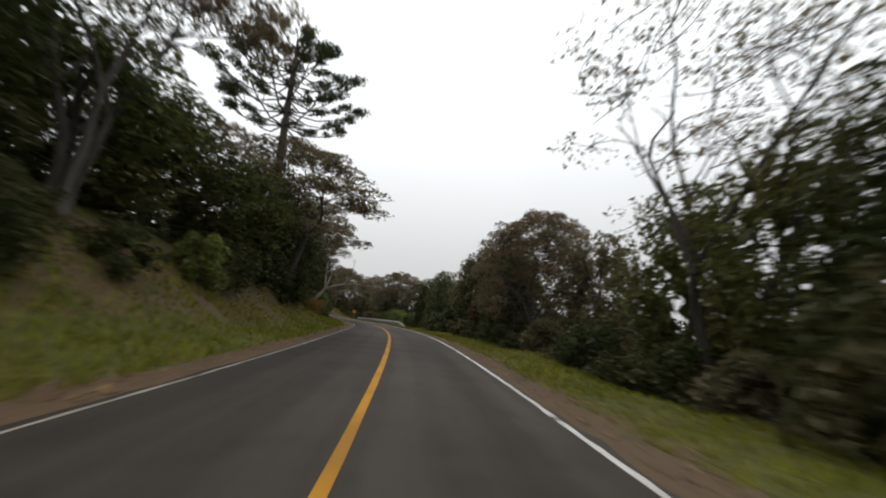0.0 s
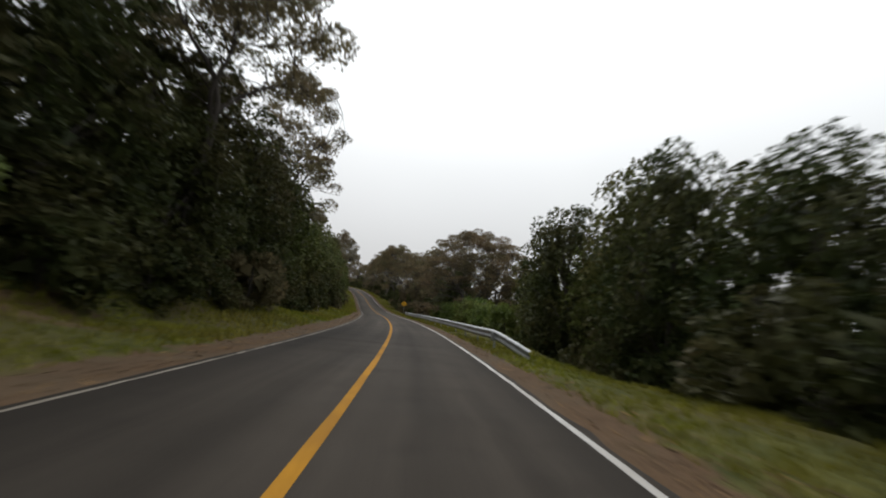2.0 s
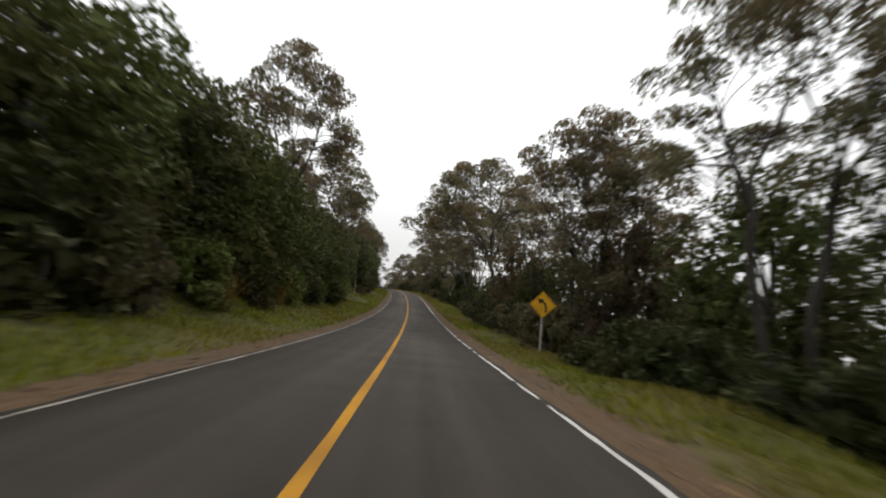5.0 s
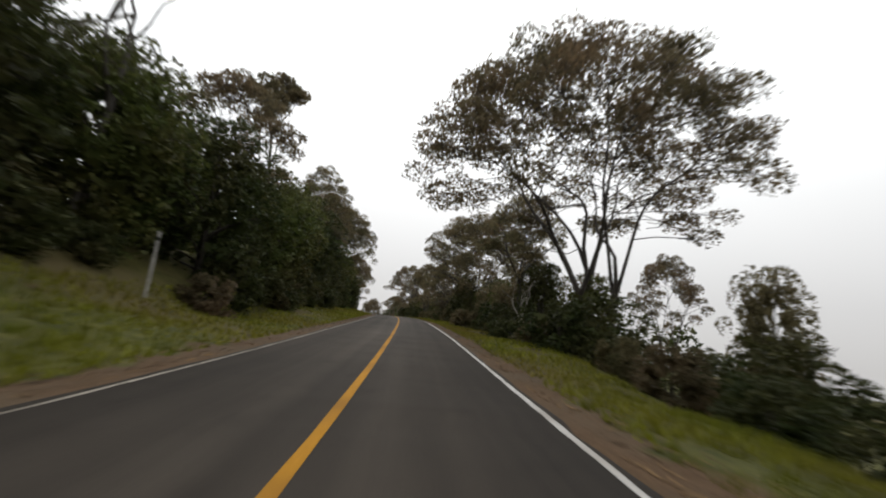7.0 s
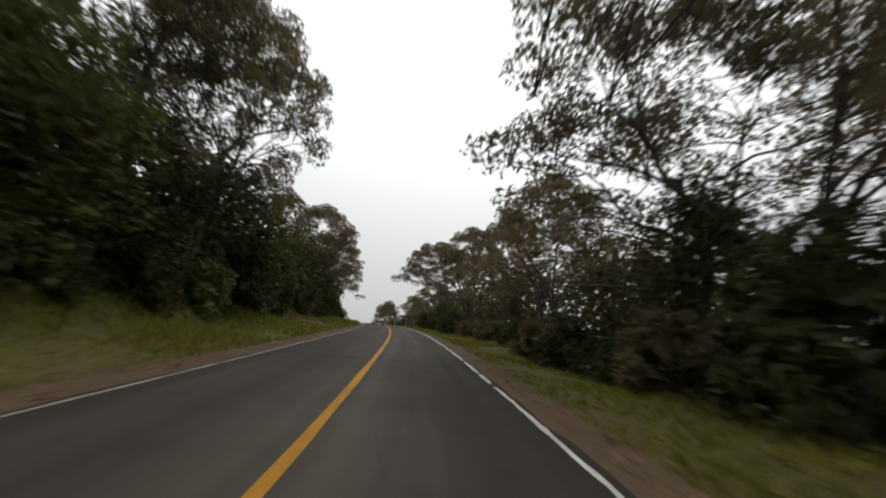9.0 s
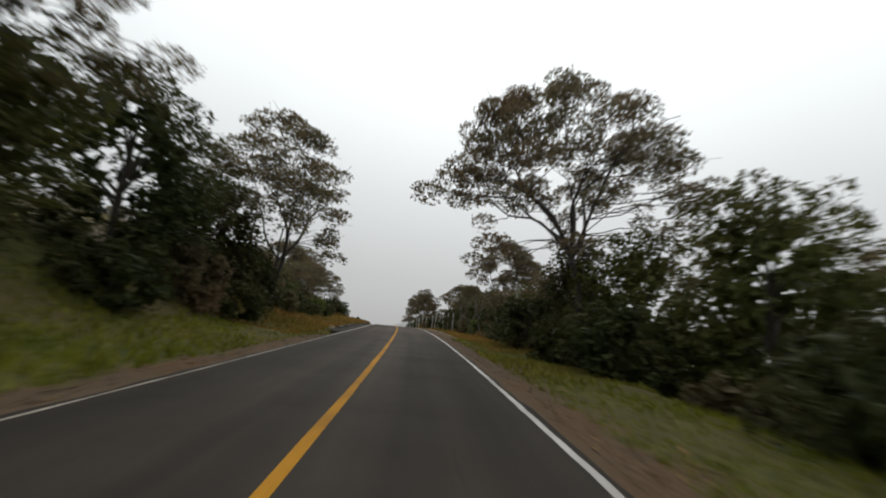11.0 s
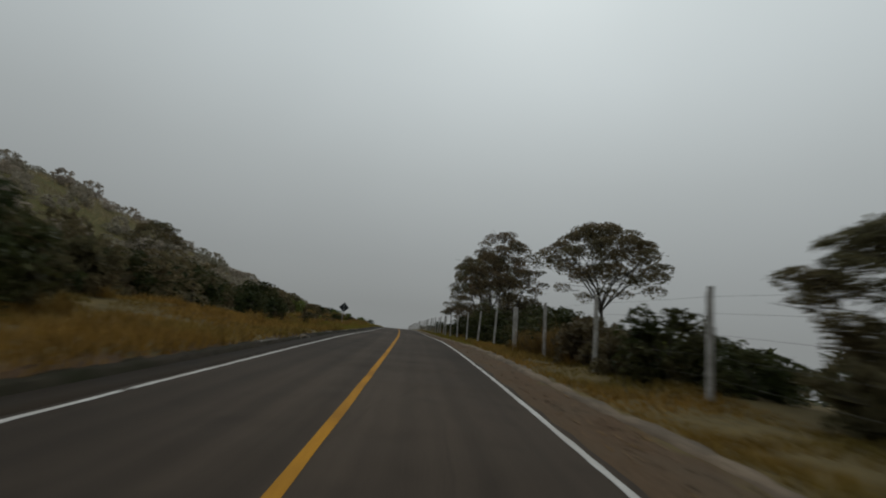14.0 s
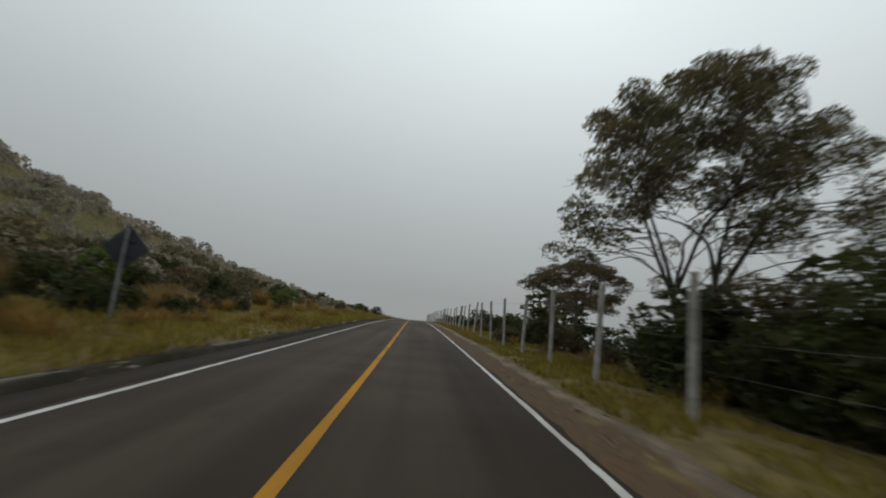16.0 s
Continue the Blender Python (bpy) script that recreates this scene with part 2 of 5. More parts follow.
PALEBARK = material("pale_bark", (0.11, 0.095, 0.075), (0.20, 0.18, 0.15), 5, 0.95, 0.7, (0.07, 0.06, 0.045), 0.8, stretch=(1, 1, 0.3))
DEADWOOD = material("dead_wood", (0.26, 0.235, 0.20), (0.40, 0.37, 0.32), 6, 0.95, 0.6, (0.19, 0.17, 0.14), 0.8, stretch=(1, 1, 0.3))
LEAF = material("dark_leaf", (0.029, 0.037, 0.011), (0.060, 0.067, 0.022), 0.5, 0.6, 0, (0.066, 0.058, 0.024), 0.25, per_object=0.02, per_island=0.4, through_light=0.3, spec=0.12)
LEAFB = material("olive_leaf", (0.092, 0.081, 0.042), (0.150, 0.126, 0.070), 0.5, 0.65, 0, (0.152, 0.110, 0.060), 0.25, per_object=0.015, per_island=0.35, through_light=0.5, spec=0.12)
LEAFM = material("green_leaf", (0.056, 0.070, 0.017), (0.102, 0.112, 0.032), 0.5, 0.6, 0, (0.082, 0.070, 0.026), 0.25, per_object=0.02, per_island=0.4, through_light=0.35, spec=0.12)
LEAFG = material("fresh_leaf", (0.095, 0.130, 0.024), (0.160, 0.190, 0.044), 0.6, 0.6, 0, (0.11, 0.12, 0.03), 0.3, per_object=0.02, per_island=0.35, through_light=0.3)
DRYLEAF = material("dry_leaf", (0.085, 0.064, 0.030), (0.135, 0.100, 0.046), 0.6, 0.7, 0, (0.070, 0.064, 0.028), 0.3, per_object=0.015, per_island=0.4, through_light=0.25)
# brown scrub, lifted in base colour so the hillside looks misted
SCRUB = material("hazed_scrub_leaf", (0.280, 0.237, 0.190), (0.365, 0.312, 0.250), 0.5, 0.8, 0, (0.24, 0.225, 0.16), 0.06, per_island=0.18, through_light=0.3)
REED = material("dry_reed", (0.19, 0.115, 0.034), (0.29, 0.18, 0.055), 0.8, 0.8, 0, (0.11, 0.080, 0.022), 0.3, per_island=0.4, through_light=0.3)
DARKKERB = material("dark_kerb_concrete", (0.022, 0.018, 0.013), (0.046, 0.037, 0.027), 6, 0.95, 0.8, (0.017, 0.017, 0.008), 0.7, spec=0.1)
LITTER = material("leaf_litter", (0.085, 0.048, 0.018), (0.17, 0.100, 0.038), 1.5, 0.9, 0, (0.055, 0.036, 0.018), 0.6, per_island=0.55)
CRUMBLE = material("crumbled_concrete", (0.115, 0.083, 0.055), (0.20, 0.148, 0.10), 9, 0.95, 0.8, (0.075, 0.056, 0.038), 0.8)

# ---- the road's line: u is the second at which the walk passes, then x, y, z of the yellow line ----
LINE = np.array([
    (-6, 3.60, -150.00, 1.60),
    (-1, 0.10, -27.00, -0.72),
    (0, -0.55, -0.05, -1.39),
    (1, -2.91, 26.56, -2.11),
    (2, -7.18, 52.63, -3.22),
    (3, -13.10, 78.26, -4.31),
    (4, -20.62, 103.49, -5.37),
    (5, -29.16, 128.42, -6.40),
    (6, -38.23, 153.18, -6.95),
    (7, -47.61, 177.64, -6.49),
    (8, -57.37, 201.51, -5.22),
    (9, -67.70, 224.95, -4.04),
    (10, -78.98, 247.99, -3.15),
    (11, -91.36, 270.58, -2.47),
    (12, -104.62, 292.82, -1.97),
    (13, -118.33, 314.37, -1.76),
    (14, -132.20, 334.85, -1.94),
    (15, -146.08, 354.26, -2.46),
    (16, -159.90, 372.61, -3.43),
    (18, -187.39, 408.05, -5.29),
    (20, -214.43, 442.62, -7.69),
    (24, -267.77, 510.29, -13.03),
    (30, -347.00, 611.00, -21.00),
    (45, -540.00, 855.00, -45.00),
    (90, -1110.00, 1580.00, -135.00)])


def spline(k, q):
    """Cubic through the rows of LINE, column k."""
    u, v = LINE[:, 0], LINE[:, k]
    m = np.gradient(v, u)
    i = np.clip(np.searchsorted(u, q, side="right") - 1, 0, len(u) - 2)
    h = u[i + 1] - u[i]
    w = (q - u[i]) / h
    return ((2 * w**3 - 3 * w**2 + 1) * v[i] + (w**3 - 2 * w**2 + w) * h * m[i]
            + (3 * w**2 - 2 * w**3) * v[i + 1] + (w**3 - w**2) * h * m[i + 1])


UU = np.concatenate([np.arange(-6, 30, 0.05), np.arange(30, 90.1, 0.5)])
LX, LY, LZ = (spline(k, UU) for k in (1, 2, 3))
DX, DY = np.gradient(LX, UU), np.gradient(LY, UU)
DN = np.hypot(DX, DY)
TX, TY = DX / DN, DY / DN


def on_line(u):
    """x, y, z of the yellow line and its heading (unit x, y) at u."""
    return tuple(np.interp(u, UU, a) for a in (LX, LY, LZ, TX, TY))


def step(a, b, v):
    w = np.clip((v - a) / (b - a), 0, 1)
    return w * w * (3 - 2 * w)


def hills(x, y, s):
    return np.sin(x * s + 1.3 * np.sin(y * s * 0.7)) * np.cos(y * s * 1.1 + 0.8 * np.sin(x * s * 0.9 + 2))


def profile(u, d, x, y):
    """Height of the ground over the road, d metres to the right of the yellow line."""
    a = np.abs(d)
    still = step(3.2, 9.0, a)
    rough = still * (0.12 * hills(x, y, 0.9) + 0.35 * hills(x, y, 0.23)) + step(20, 60, a) * 1.5 * hills(x, y, 0.05)
    opened = step(11.6, 13.0, u)
    rise_to = np.interp(u, [13, 15.5, 19, 21.4, 23, 26, 34], [8, 22, 22.5, 16.5, 12.5, 11, 5])
    # uphill side: a wooded bank, later a wide verge and an open hillside
    wood = -0.05 + 0.12 * np.clip(a - 4.4, 0, 4) + 0.55 * np.clip(a - 8.0, 0, 5) + 0.12 * np.clip(a - 13, 0, 300)
    wood = wood + 0.42 * np.clip(a - 5.9, 0, 3.4) * (1 - step(2.05, 2.6, u))
    gutter = -0.20 * step(3.15, 3.4, a) * (1 - step(4.4, 4.65, a))
    bare = 0.10 * step(4.4, 4.7, a) + 0.05 * np.clip(a - 4.6, 0, 6) + 0.10 * np.clip(a - 10, 0, 8) + rise_to * step(14, 84, a) - 0.05 * np.clip(a - 90, 0, 2000)
    up = wood * (1 - opened) + bare * opened + gutter * step(11.8, 12.05, u)
    # downhill side: a narrow verge, then it falls away
    fall = -0.04 - 0.04 * np.clip(a - 4.5, 0, 3) - 0.33 * np.clip(a - 7.5, 0, 12) - 0.06 * np.clip(a - 19.5, 0, 800)
    flat = -0.03 - 0.02 * np.clip(a - 5.0, 0, 6) - 0.10 * np.clip(a - 11, 0, 800)
    down = fall * (1 - opened) + flat * opened
    h = np.where(d < 0, up, down)
    return np.where(a < 3.05, -0.12, h + rough)


def foot(x, y):
    """Where on the line a point lies: u, and the metres to its right."""
    u = np.interp(y, LY, UU)
    for k in range(3):
        cx, cy, cz, tx, ty = on_line(u)
        d = (x - cx) * ty - (y - cy) * tx
        u = np.interp(y + np.clip(d, -90, 90) * tx, LY, UU)
    return u, d


def ground_height(x, y):
    u, d = foot(x, y)
    return on_line(u)[2] + profile(u, d, x, y)


def place(u, d):
    """Point of the ground d metres to the right of the yellow line."""
    cx, cy, cz, tx, ty = on_line(u)
    x, y = cx + ty * d, cy - tx * d
    return float(x), float(y), float(ground_height(x, y))


# ---- mesh helpers ----
def mesh_of(name, verts, faces, mats, index=None, smooth=False):
    """faces: an (n, k) array."""
    me = bpy.data.meshes.new(name)
    verts, faces = np.asarray(verts, np.float32), np.asarray(faces, np.int32)
    n, k = faces.shape
    me.vertices.add(len(verts))
    me.vertices.foreach_set("co", verts.ravel())
    me.loops.add(n * k)
    me.loops.foreach_set("vertex_index", faces.ravel())
    me.polygons.add(n)
    me.polygons.foreach_set("loop_start", np.arange(0, n * k, k, dtype=np.int32))
    for m in (mats if isinstance(mats, (list, tuple)) else [mats]):
        me.materials.append(m)
    if index is not None:
        me.polygons.foreach_set("material_index", np.asarray(index, np.int32))
    if smooth:
        me.polygons.foreach_set("use_smooth", np.ones(n, bool))
    me.update(calc_edges=True)
    me.validate()
    return me


def part(name, me, parent=None, label=""):
    ob = new(name, me)
    if parent:
        ob.parent = parent
    return tagged(ob, label)


def bm_mesh(name, bm, mat, smooth=False):
    me = bpy.data.meshes.new(name)
    bmesh.ops.recalc_face_normals(bm, faces=bm.faces)
    bm.to_mesh(me)
    bm.free()
    me.materials.append(mat)
    for p in me.polygons:
        p.use_smooth = smooth
    return me


def box(bm, size, at=(0, 0, 0), bevel=0.0, turn=None):
    made = bmesh.ops.create_cube(bm, size=1)["verts"]
    m = Matrix.Translation(at) @ (turn or Matrix()) @ Matrix.Diagonal((*size, 1))
    bmesh.ops.transform(bm, matrix=m, verts=made)
    if bevel:
        edges = list({e for v in made for e in v.link_edges})
        bmesh.ops.bevel(bm, geom=edges, offset=bevel, segments=2, affect="EDGES", profile=0.5)


def tubes(paths, sides=6):
    """paths: lists of (point, radius). One open tube for each."""
    verts, faces = [], []
    for p in paths:
        base = len(verts)
        for k, (c, r) in enumerate(p):
            c = Vector(c)
            a, b = Vector(p[max(k - 1, 0)][0]), Vector(p[min(k + 1, len(p) - 1)][0])
            t = (b - a).normalized()
            s = t.cross(Vector((0.31, 0.87, 0.38))).normalized()
            w = t.cross(s)
            for j in range(sides):
                q = 2 * math.pi * j / sides
                verts.append(c + (s * math.cos(q) + w * math.sin(q)) * r)
        for k in range(len(p) - 1):
            for j in range(sides):
                a, b = base + k * sides + j, base + k * sides + (j + 1) % sides
                faces.append((a, b, b + sides, a + sides))
    return np.array([tuple(v) for v in verts]), np.array(faces)


def leaves(rng, centres, radii, count, size, flat=0.6, shell=0.55, under=0.5):
    """Small three-cornered leaves in the given clumps, thicker towards their upper skin."""
    centres, radii = np.asarray(centres, float), np.asarray(radii, float)
    w = radii**2
    which = rng.choice(len(centres), count, p=w / w.sum())
    v = rng.normal(size=(count, 3))
    v /= np.linalg.norm(v, axis=1)[:, None]
    low = (v[:, 2] < 0) & (rng.random(count) > under)
    v[low, 2] *= -1
    r = shell + (1.0 - shell) * rng.random(count) ** 0.7
    stray = rng.random(count) < 0.06
    r[stray] *= rng.uniform(1.0, 1.3, stray.sum())
    v[:, 2] *= flat
    at = centres[which] + v * (radii[which] * r)[:, None]
    a = rng.normal(size=(count, 3))
    a[:, 2] = a[:, 2] * 0.6 - 0.15
    a /= np.linalg.norm(a, axis=1)[:, None]
    b = np.cross(a, rng.normal(size=(count, 3)))
    b /= np.linalg.norm(b, axis=1)[:, None] + 1e-9
    ln = (size * rng.uniform(0.55, 1.45, count))[:, None]
    wd = ln * rng.uniform(0.4, 0.7, count)[:, None]
    tri = np.stack([at - b * wd * 0.5 - a * ln * 0.4, at + b * wd * 0.5 - a * ln * 0.4, at + a * ln * 0.6], 1)
    return tri.reshape(-1, 3), np.arange(count * 3).reshape(-1, 3)


def bent(rng, a, b, r0, r1, n=4, sag=0.0, wander=0.06, lead=None):
    """A limb that sets out from a along lead and sweeps to b, a little crooked."""
    a, b = np.asarray(a, float), np.asarray(b, float)
    ln = np.linalg.norm(b - a)
    up = np.array([0, 0, sag * ln * 2])
    c = a + (b - a) / 3 + up if lead is None else a + np.asarray(lead, float) * ln * 0.42
    e = a + (b - a) * 0.68 + up + rng.normal(size=3) * wander * ln
    c = c + rng.normal(size=3) * wander * ln
    kink = rng.normal(size=3) * wander * ln * 0.5
    rows = []
    for k in range(n + 1):
        t = k / n
        p = a * (1 - t) ** 3 + c * 3 * t * (1 - t) ** 2 + e * 3 * t * t * (1 - t) + b * t ** 3 + kink * math.sin(t * 9.4) * t * (1 - t) * 2
        rows.append((p, r0 + (r1 - r0) * t ** 0.8))
    return rows


def joined(meshes):
    vs, fs, n = [], [], 0
    for v, f in meshes:
        vs.append(v)
        fs.append(f + n)
        n += len(v)
    return np.concatenate(vs), np.concatenate(fs)


# ---- trees: each a tapered trunk with limbs, and a crown of small leaves ----
def tree_mesh(seed, height, wide, base, fork, stems=1, clumps=46, clump=1.5, leaf=0.3, count=14000, flat=0.55, trunk_r=0.3,
              limbs=6, dome=0.6, bark=None, leafmat=None, inner=0.25, lop=(0, 0)):
    """Trunk and crown of a tree: crown half-width, height of the crown's rim, height of the fork."""
    rng = np.random.default_rng(seed)
    cs = []
    for k in range(clumps):
        q = 2.39996 * k + rng.uniform(-0.4, 0.4)
        r = math.sqrt((k + 0.5) / clumps) * (wide - clump * 0.6)
        top = base + (height - base) * max(1 - (r / wide) ** 2, 0) ** dome - clump * flat
        z = top - (rng.random() < inner) * rng.uniform(0.1, 0.5) * (height - base) - rng.uniform(0, 0.10) * (height - base)
        r *= rng.uniform(0.85, 1.1)
        cs.append((math.cos(q) * r + lop[0] * z / height, math.sin(q) * r + lop[1] * z / height, max(z, fork * 0.9)))
    cs = np.array(cs)
    thick, thin, mains = [], [], []
    for k in range(stems):
        q = 2 * math.pi * k / stems + rng.uniform(0, 1)
        foot = np.array([math.cos(q), math.sin(q), 0]) * (0.4 if stems > 1 else 0.0)
        top = foot * (3.0 if stems > 1 else 0) + np.array([lop[0] * fork / height, lop[1] * fork / height, fork * rng.uniform(0.85, 1.15)])
        thick.append([((foot[0], foot[1], -0.4), trunk_r * 1.5), ((foot[0], foot[1], 0.1), trunk_r * 1.2)] + bent(rng, foot + [0, 0, 0.5], top, trunk_r, trunk_r * 0.72, 7, 0, 0.06))
        per = max(limbs // stems, 2)
        for j in range(per):
            a = q + 2 * math.pi * j / per + rng.uniform(-0.4, 0.4) if stems == 1 else q + (j - (per - 1) / 2) * 1.1 + rng.uniform(-0.25, 0.25)
            reach = wide * rng.uniform(0.5, 0.7)
            end = np.array([math.cos(a) * reach + lop[0], math.sin(a) * reach + lop[1], base + (height - base) * rng.uniform(0.25, 0.6)])
            way = np.array([math.cos(a) * 0.45, math.sin(a) * 0.45, 0.9])
            m = bent(rng, top - way * trunk_r * 1.2, end, trunk_r * rng.uniform(0.48, 0.66), trunk_r * 0.12, 9, 0.03, 0.085, way)
            thick.append(m)
            mains.append(m)
            for at in (4, 6, 8):
                p, r = m[at]
                q2 = rng.uniform(0, 2 * math.pi)
                out_to = p + np.array([math.cos(q2) * 0.3 * wide, math.sin(q2) * 0.3 * wide, rng.uniform(0.05, 0.22) * (height - base) + 0.4])
                sub = bent(rng, p, out_to, r * 0.62, trunk_r * 0.07, 5, 0.04, 0.08, (m[at][0] - m[at - 1][0]) / (np.linalg.norm(m[at][0] - m[at - 1][0]) + 1e-6))
                thick.append(sub)
                mains.append(sub)
    knots = np.array([p for m in mains for p, r in m[1:]])
    for c in cs:
        d = np.linalg.norm(knots - c, axis=1) + 0.9 * np.maximum(knots[:, 2] - c[2] + 0.4, 0) * 3
        k = knots[np.argmin(d)]
        thin.append(bent(rng, k, c, trunk_r * 0.16, 0.02, 5, 0.05, 0.10))
        for j in range(3):
            e = c + rng.normal(size=3) * np.array([1, 1, 0.4]) * clump * 0.6
            thin.append(bent(rng, k + (c - k) * rng.uniform(0.5, 0.9), e, 0.025, 0.01, 2, 0, 0.05))
    v, f = joined([tubes(thick, 6), tubes(thin, 3)])
    trunk = mesh_of("trunk", v, f, bark or BARK, smooth=True)
    lv, lf = leaves(rng, cs, rng.uniform(0.75, 1.2, len(cs)) * clump, count, leaf, flat)
    return trunk, mesh_of("crown", lv, lf, leafmat or LEAFB)


def dense_mesh(seed, height, wide, leaf=0.26, count=12000, lumps=44, leafmat=None, belly=0.4, core=0.8):
    """A tree or bush clothed in leaves to the ground, in many lumps."""
    rng = np.random.default_rng(seed)
    cs, rs = [], []
    for k in range(lumps):
        t = (k + 0.5) / lumps
        q = 2.39996 * k + rng.uniform(-0.5, 0.5)
        z = t ** 0.85
        hull = math.sqrt(max(1 - ((z - belly) / (1.02 - belly)) ** 2, 0.03)) if z > belly else 0.82 + 0.18 * z / belly
        rad = rng.uniform(0.20, 0.36) * wide * (1.1 - 0.4 * z)
        r = max(hull * wide - rad * 0.8, 0) * rng.uniform(0.75, 1.08)
        cs.append((math.cos(q) * r, math.sin(q) * r, min(z * height, height - rad * 0.75)))
        rs.append(rad)
    cs, rs = np.array(cs), np.array(rs)
    r0 = 0.035 * height ** 0.8
    paths = [[((0, 0, -0.4), r0), ((0.1, 0.05, height * 0.35), r0 * 0.75), ((0, 0.1, height * 0.75), r0 * 0.3)]]
    for c in cs[::3]:
        paths.append(bent(rng, (0, 0.04, max(c[2] * 0.55, 0.1)), c, r0 * 0.4, r0 * 0.1, 3, 0.05, 0.05))
    v, f = tubes(paths, 5)
    outer = leaves(rng, cs, rs, count, leaf, 0.85, 0.7, 0.6)
    inner = leaves(rng, cs * np.array([core, core, 0.92]), rs * 0.75, count // 6, leaf * 1.8, 0.8, 0.0, 1.0)
    heart = leaves(rng, cs * np.array([0.62, 0.62, 0.86]), rs * 0.7, count // 12, leaf * 3.0, 0.8, 0.0, 1.0)
    lv, lf = joined([outer, inner, heart])
    return mesh_of("trunk", v, f, BARK, smooth=True), mesh_of("crown", lv, lf, leafmat or LEAF)


def pine_mesh(seed=5, height=20.0):
    """A candelabra pine: a straight bare mast with whorls of upswept boughs that end in dark tufts."""
    rng = np.random.default_rng(seed)
    paths, cs, rs = [[((0, 0, -0.4), 0.36), ((0.1, 0, height * 0.5), 0.26), ((0.05, 0.1, height * 0.97), 0.09)]], [], []
    for w in range(7):
        z = height * (0.60 + 0.055 * w)
        reach = 4.7 * (0.86, 1.0, 1.0, 0.92, 0.8, 0.62, 0.42)[w]
        n = 8 if w < 5 else 6
        for j in range(n):
            q = 2 * math.pi * (j + 0.4 * w) / n + rng.uniform(-0.2, 0.2)
            way = np.array([math.cos(q), math.sin(q), 0])
            rr = reach * rng.uniform(0.8, 1.05)
            lift = rr * rng.uniform(0.25, 0.36)
            bough = [np.array([0, 0, z]), way * rr * 0.4 + [0, 0, z - 0.15], way * rr * 0.75 + [0, 0, z + lift * 0.35], way * rr + [0, 0, z + lift]]
            paths.append(list(zip(bough, (0.075, 0.055, 0.045, 0.025))))
            for g in range(4):
                t = 1.0 if g == 0 else rng.uniform(0.78, 0.97)
                side = np.array([-way[1], way[0], 0]) * (0 if g == 0 else rng.uniform(-0.17, 0.17)) * rr
                at = way * rr * t + side + [0, 0, z + lift * t * t + rng.uniform(0.05, 0.25)]
                cs.append(at)
                rs.append(rng.uniform(0.52, 0.68) if g == 0 else rng.uniform(0.3, 0.44))
                paths.append([(way * rr * t * 0.8 + [0, 0, z + lift * 0.4 * t], 0.03), (at, 0.015)])
    v, f = tubes(paths, 5)
    lv, lf = leaves(rng, cs, rs, 24000, 0.16, 0.72, 0.25, 0.75)
    return mesh_of("trunk", v, f, BARK, smooth=True), mesh_of("crown", lv, lf, LEAF)


def bare_mesh(seed, height, mat, forks=4):
    """A dead tree: forked bare limbs."""
    rng = np.random.default_rng(seed)
    paths = []
    def grow(p, d, ln, r, depth):
        d = d / np.linalg.norm(d)
        e = p + d * ln
        paths.append(bent(rng, p, e, r, r * 0.6, 4, 0.0, 0.05))
        if depth:
            for j in range(2 if depth < forks else 3):
                grow(e, d + rng.normal(size=3) * 0.55 + [0, 0, 0.12], ln * rng.uniform(0.55, 0.8), r * 0.55, depth - 1)
    grow(np.array([0, 0, -0.3]), np.array([0.08, 0.05, 1.0]), height * 0.38, 0.024 * height, forks)
    v, f = tubes(paths, 6)
    return (mesh_of("dead_tree", v, f, mat, smooth=True),)


def tussock_mesh(seed, height, wide, mat, blades=420):
    """A clump of long thin grass, its outer blades arching over."""
    rng = np.random.default_rng(seed)
    q, r = rng.uniform(0, 6.283, blades), np.sqrt(rng.random(blades)) * wide * 0.4
    h = height * rng.uniform(0.35, 1.0, blades)
    lean = (0.15 + 0.85 * rng.random(blades) ** 1.6) * wide * 0.8
    way = np.stack([np.cos(q), np.sin(q), 0 * q], -1)
    q2 = q + rng.normal(size=blades) * 0.5
    side = np.stack([-np.sin(q2), np.cos(q2), 0 * q], -1) * rng.uniform(0.005, 0.013, blades)[:, None]
    droop = rng.uniform(0.6, 1.05, blades)
    up = np.array([0, 0, 1.0])
    rows = []
    for s, k in ((0.0, 1.0), (0.4, 0.9), (0.75, 0.6)):
        p = way * (r + lean * s * s)[:, None] + up * (h * (s * 1.25 - 0.25 * s * s))[:, None]
        rows += [p - side * k, p + side * k]
    rows.append(way * (r + lean)[:, None] + up * (h * droop)[:, None])
    v = np.stack(rows, 1).reshape(-1, 3)
    i = np.arange(blades)[:, None] * 7
    f = np.concatenate([i + [0, 1, 3], i + [0, 3, 2], i + [2, 3, 5], i + [2, 5, 4], i + [4, 5, 6]])
    return (mesh_of("grass_tussock", v, f, mat),)


STOCK = {}


def stock(key, name, meshes, names=("trunk", "crown")):
    """Keep a kind of plant with its natural height and half-width."""
    co = np.empty(len(meshes[-1].vertices) * 3, np.float32)
    meshes[-1].vertices.foreach_get("co", co)
    co = co.reshape(-1, 3)
    STOCK[key] = (name, meshes, names, [], float(np.quantile(co[:, 2], 0.995)), float(np.quantile(np.hypot(co[:, 0], co[:, 1]), 0.97)))


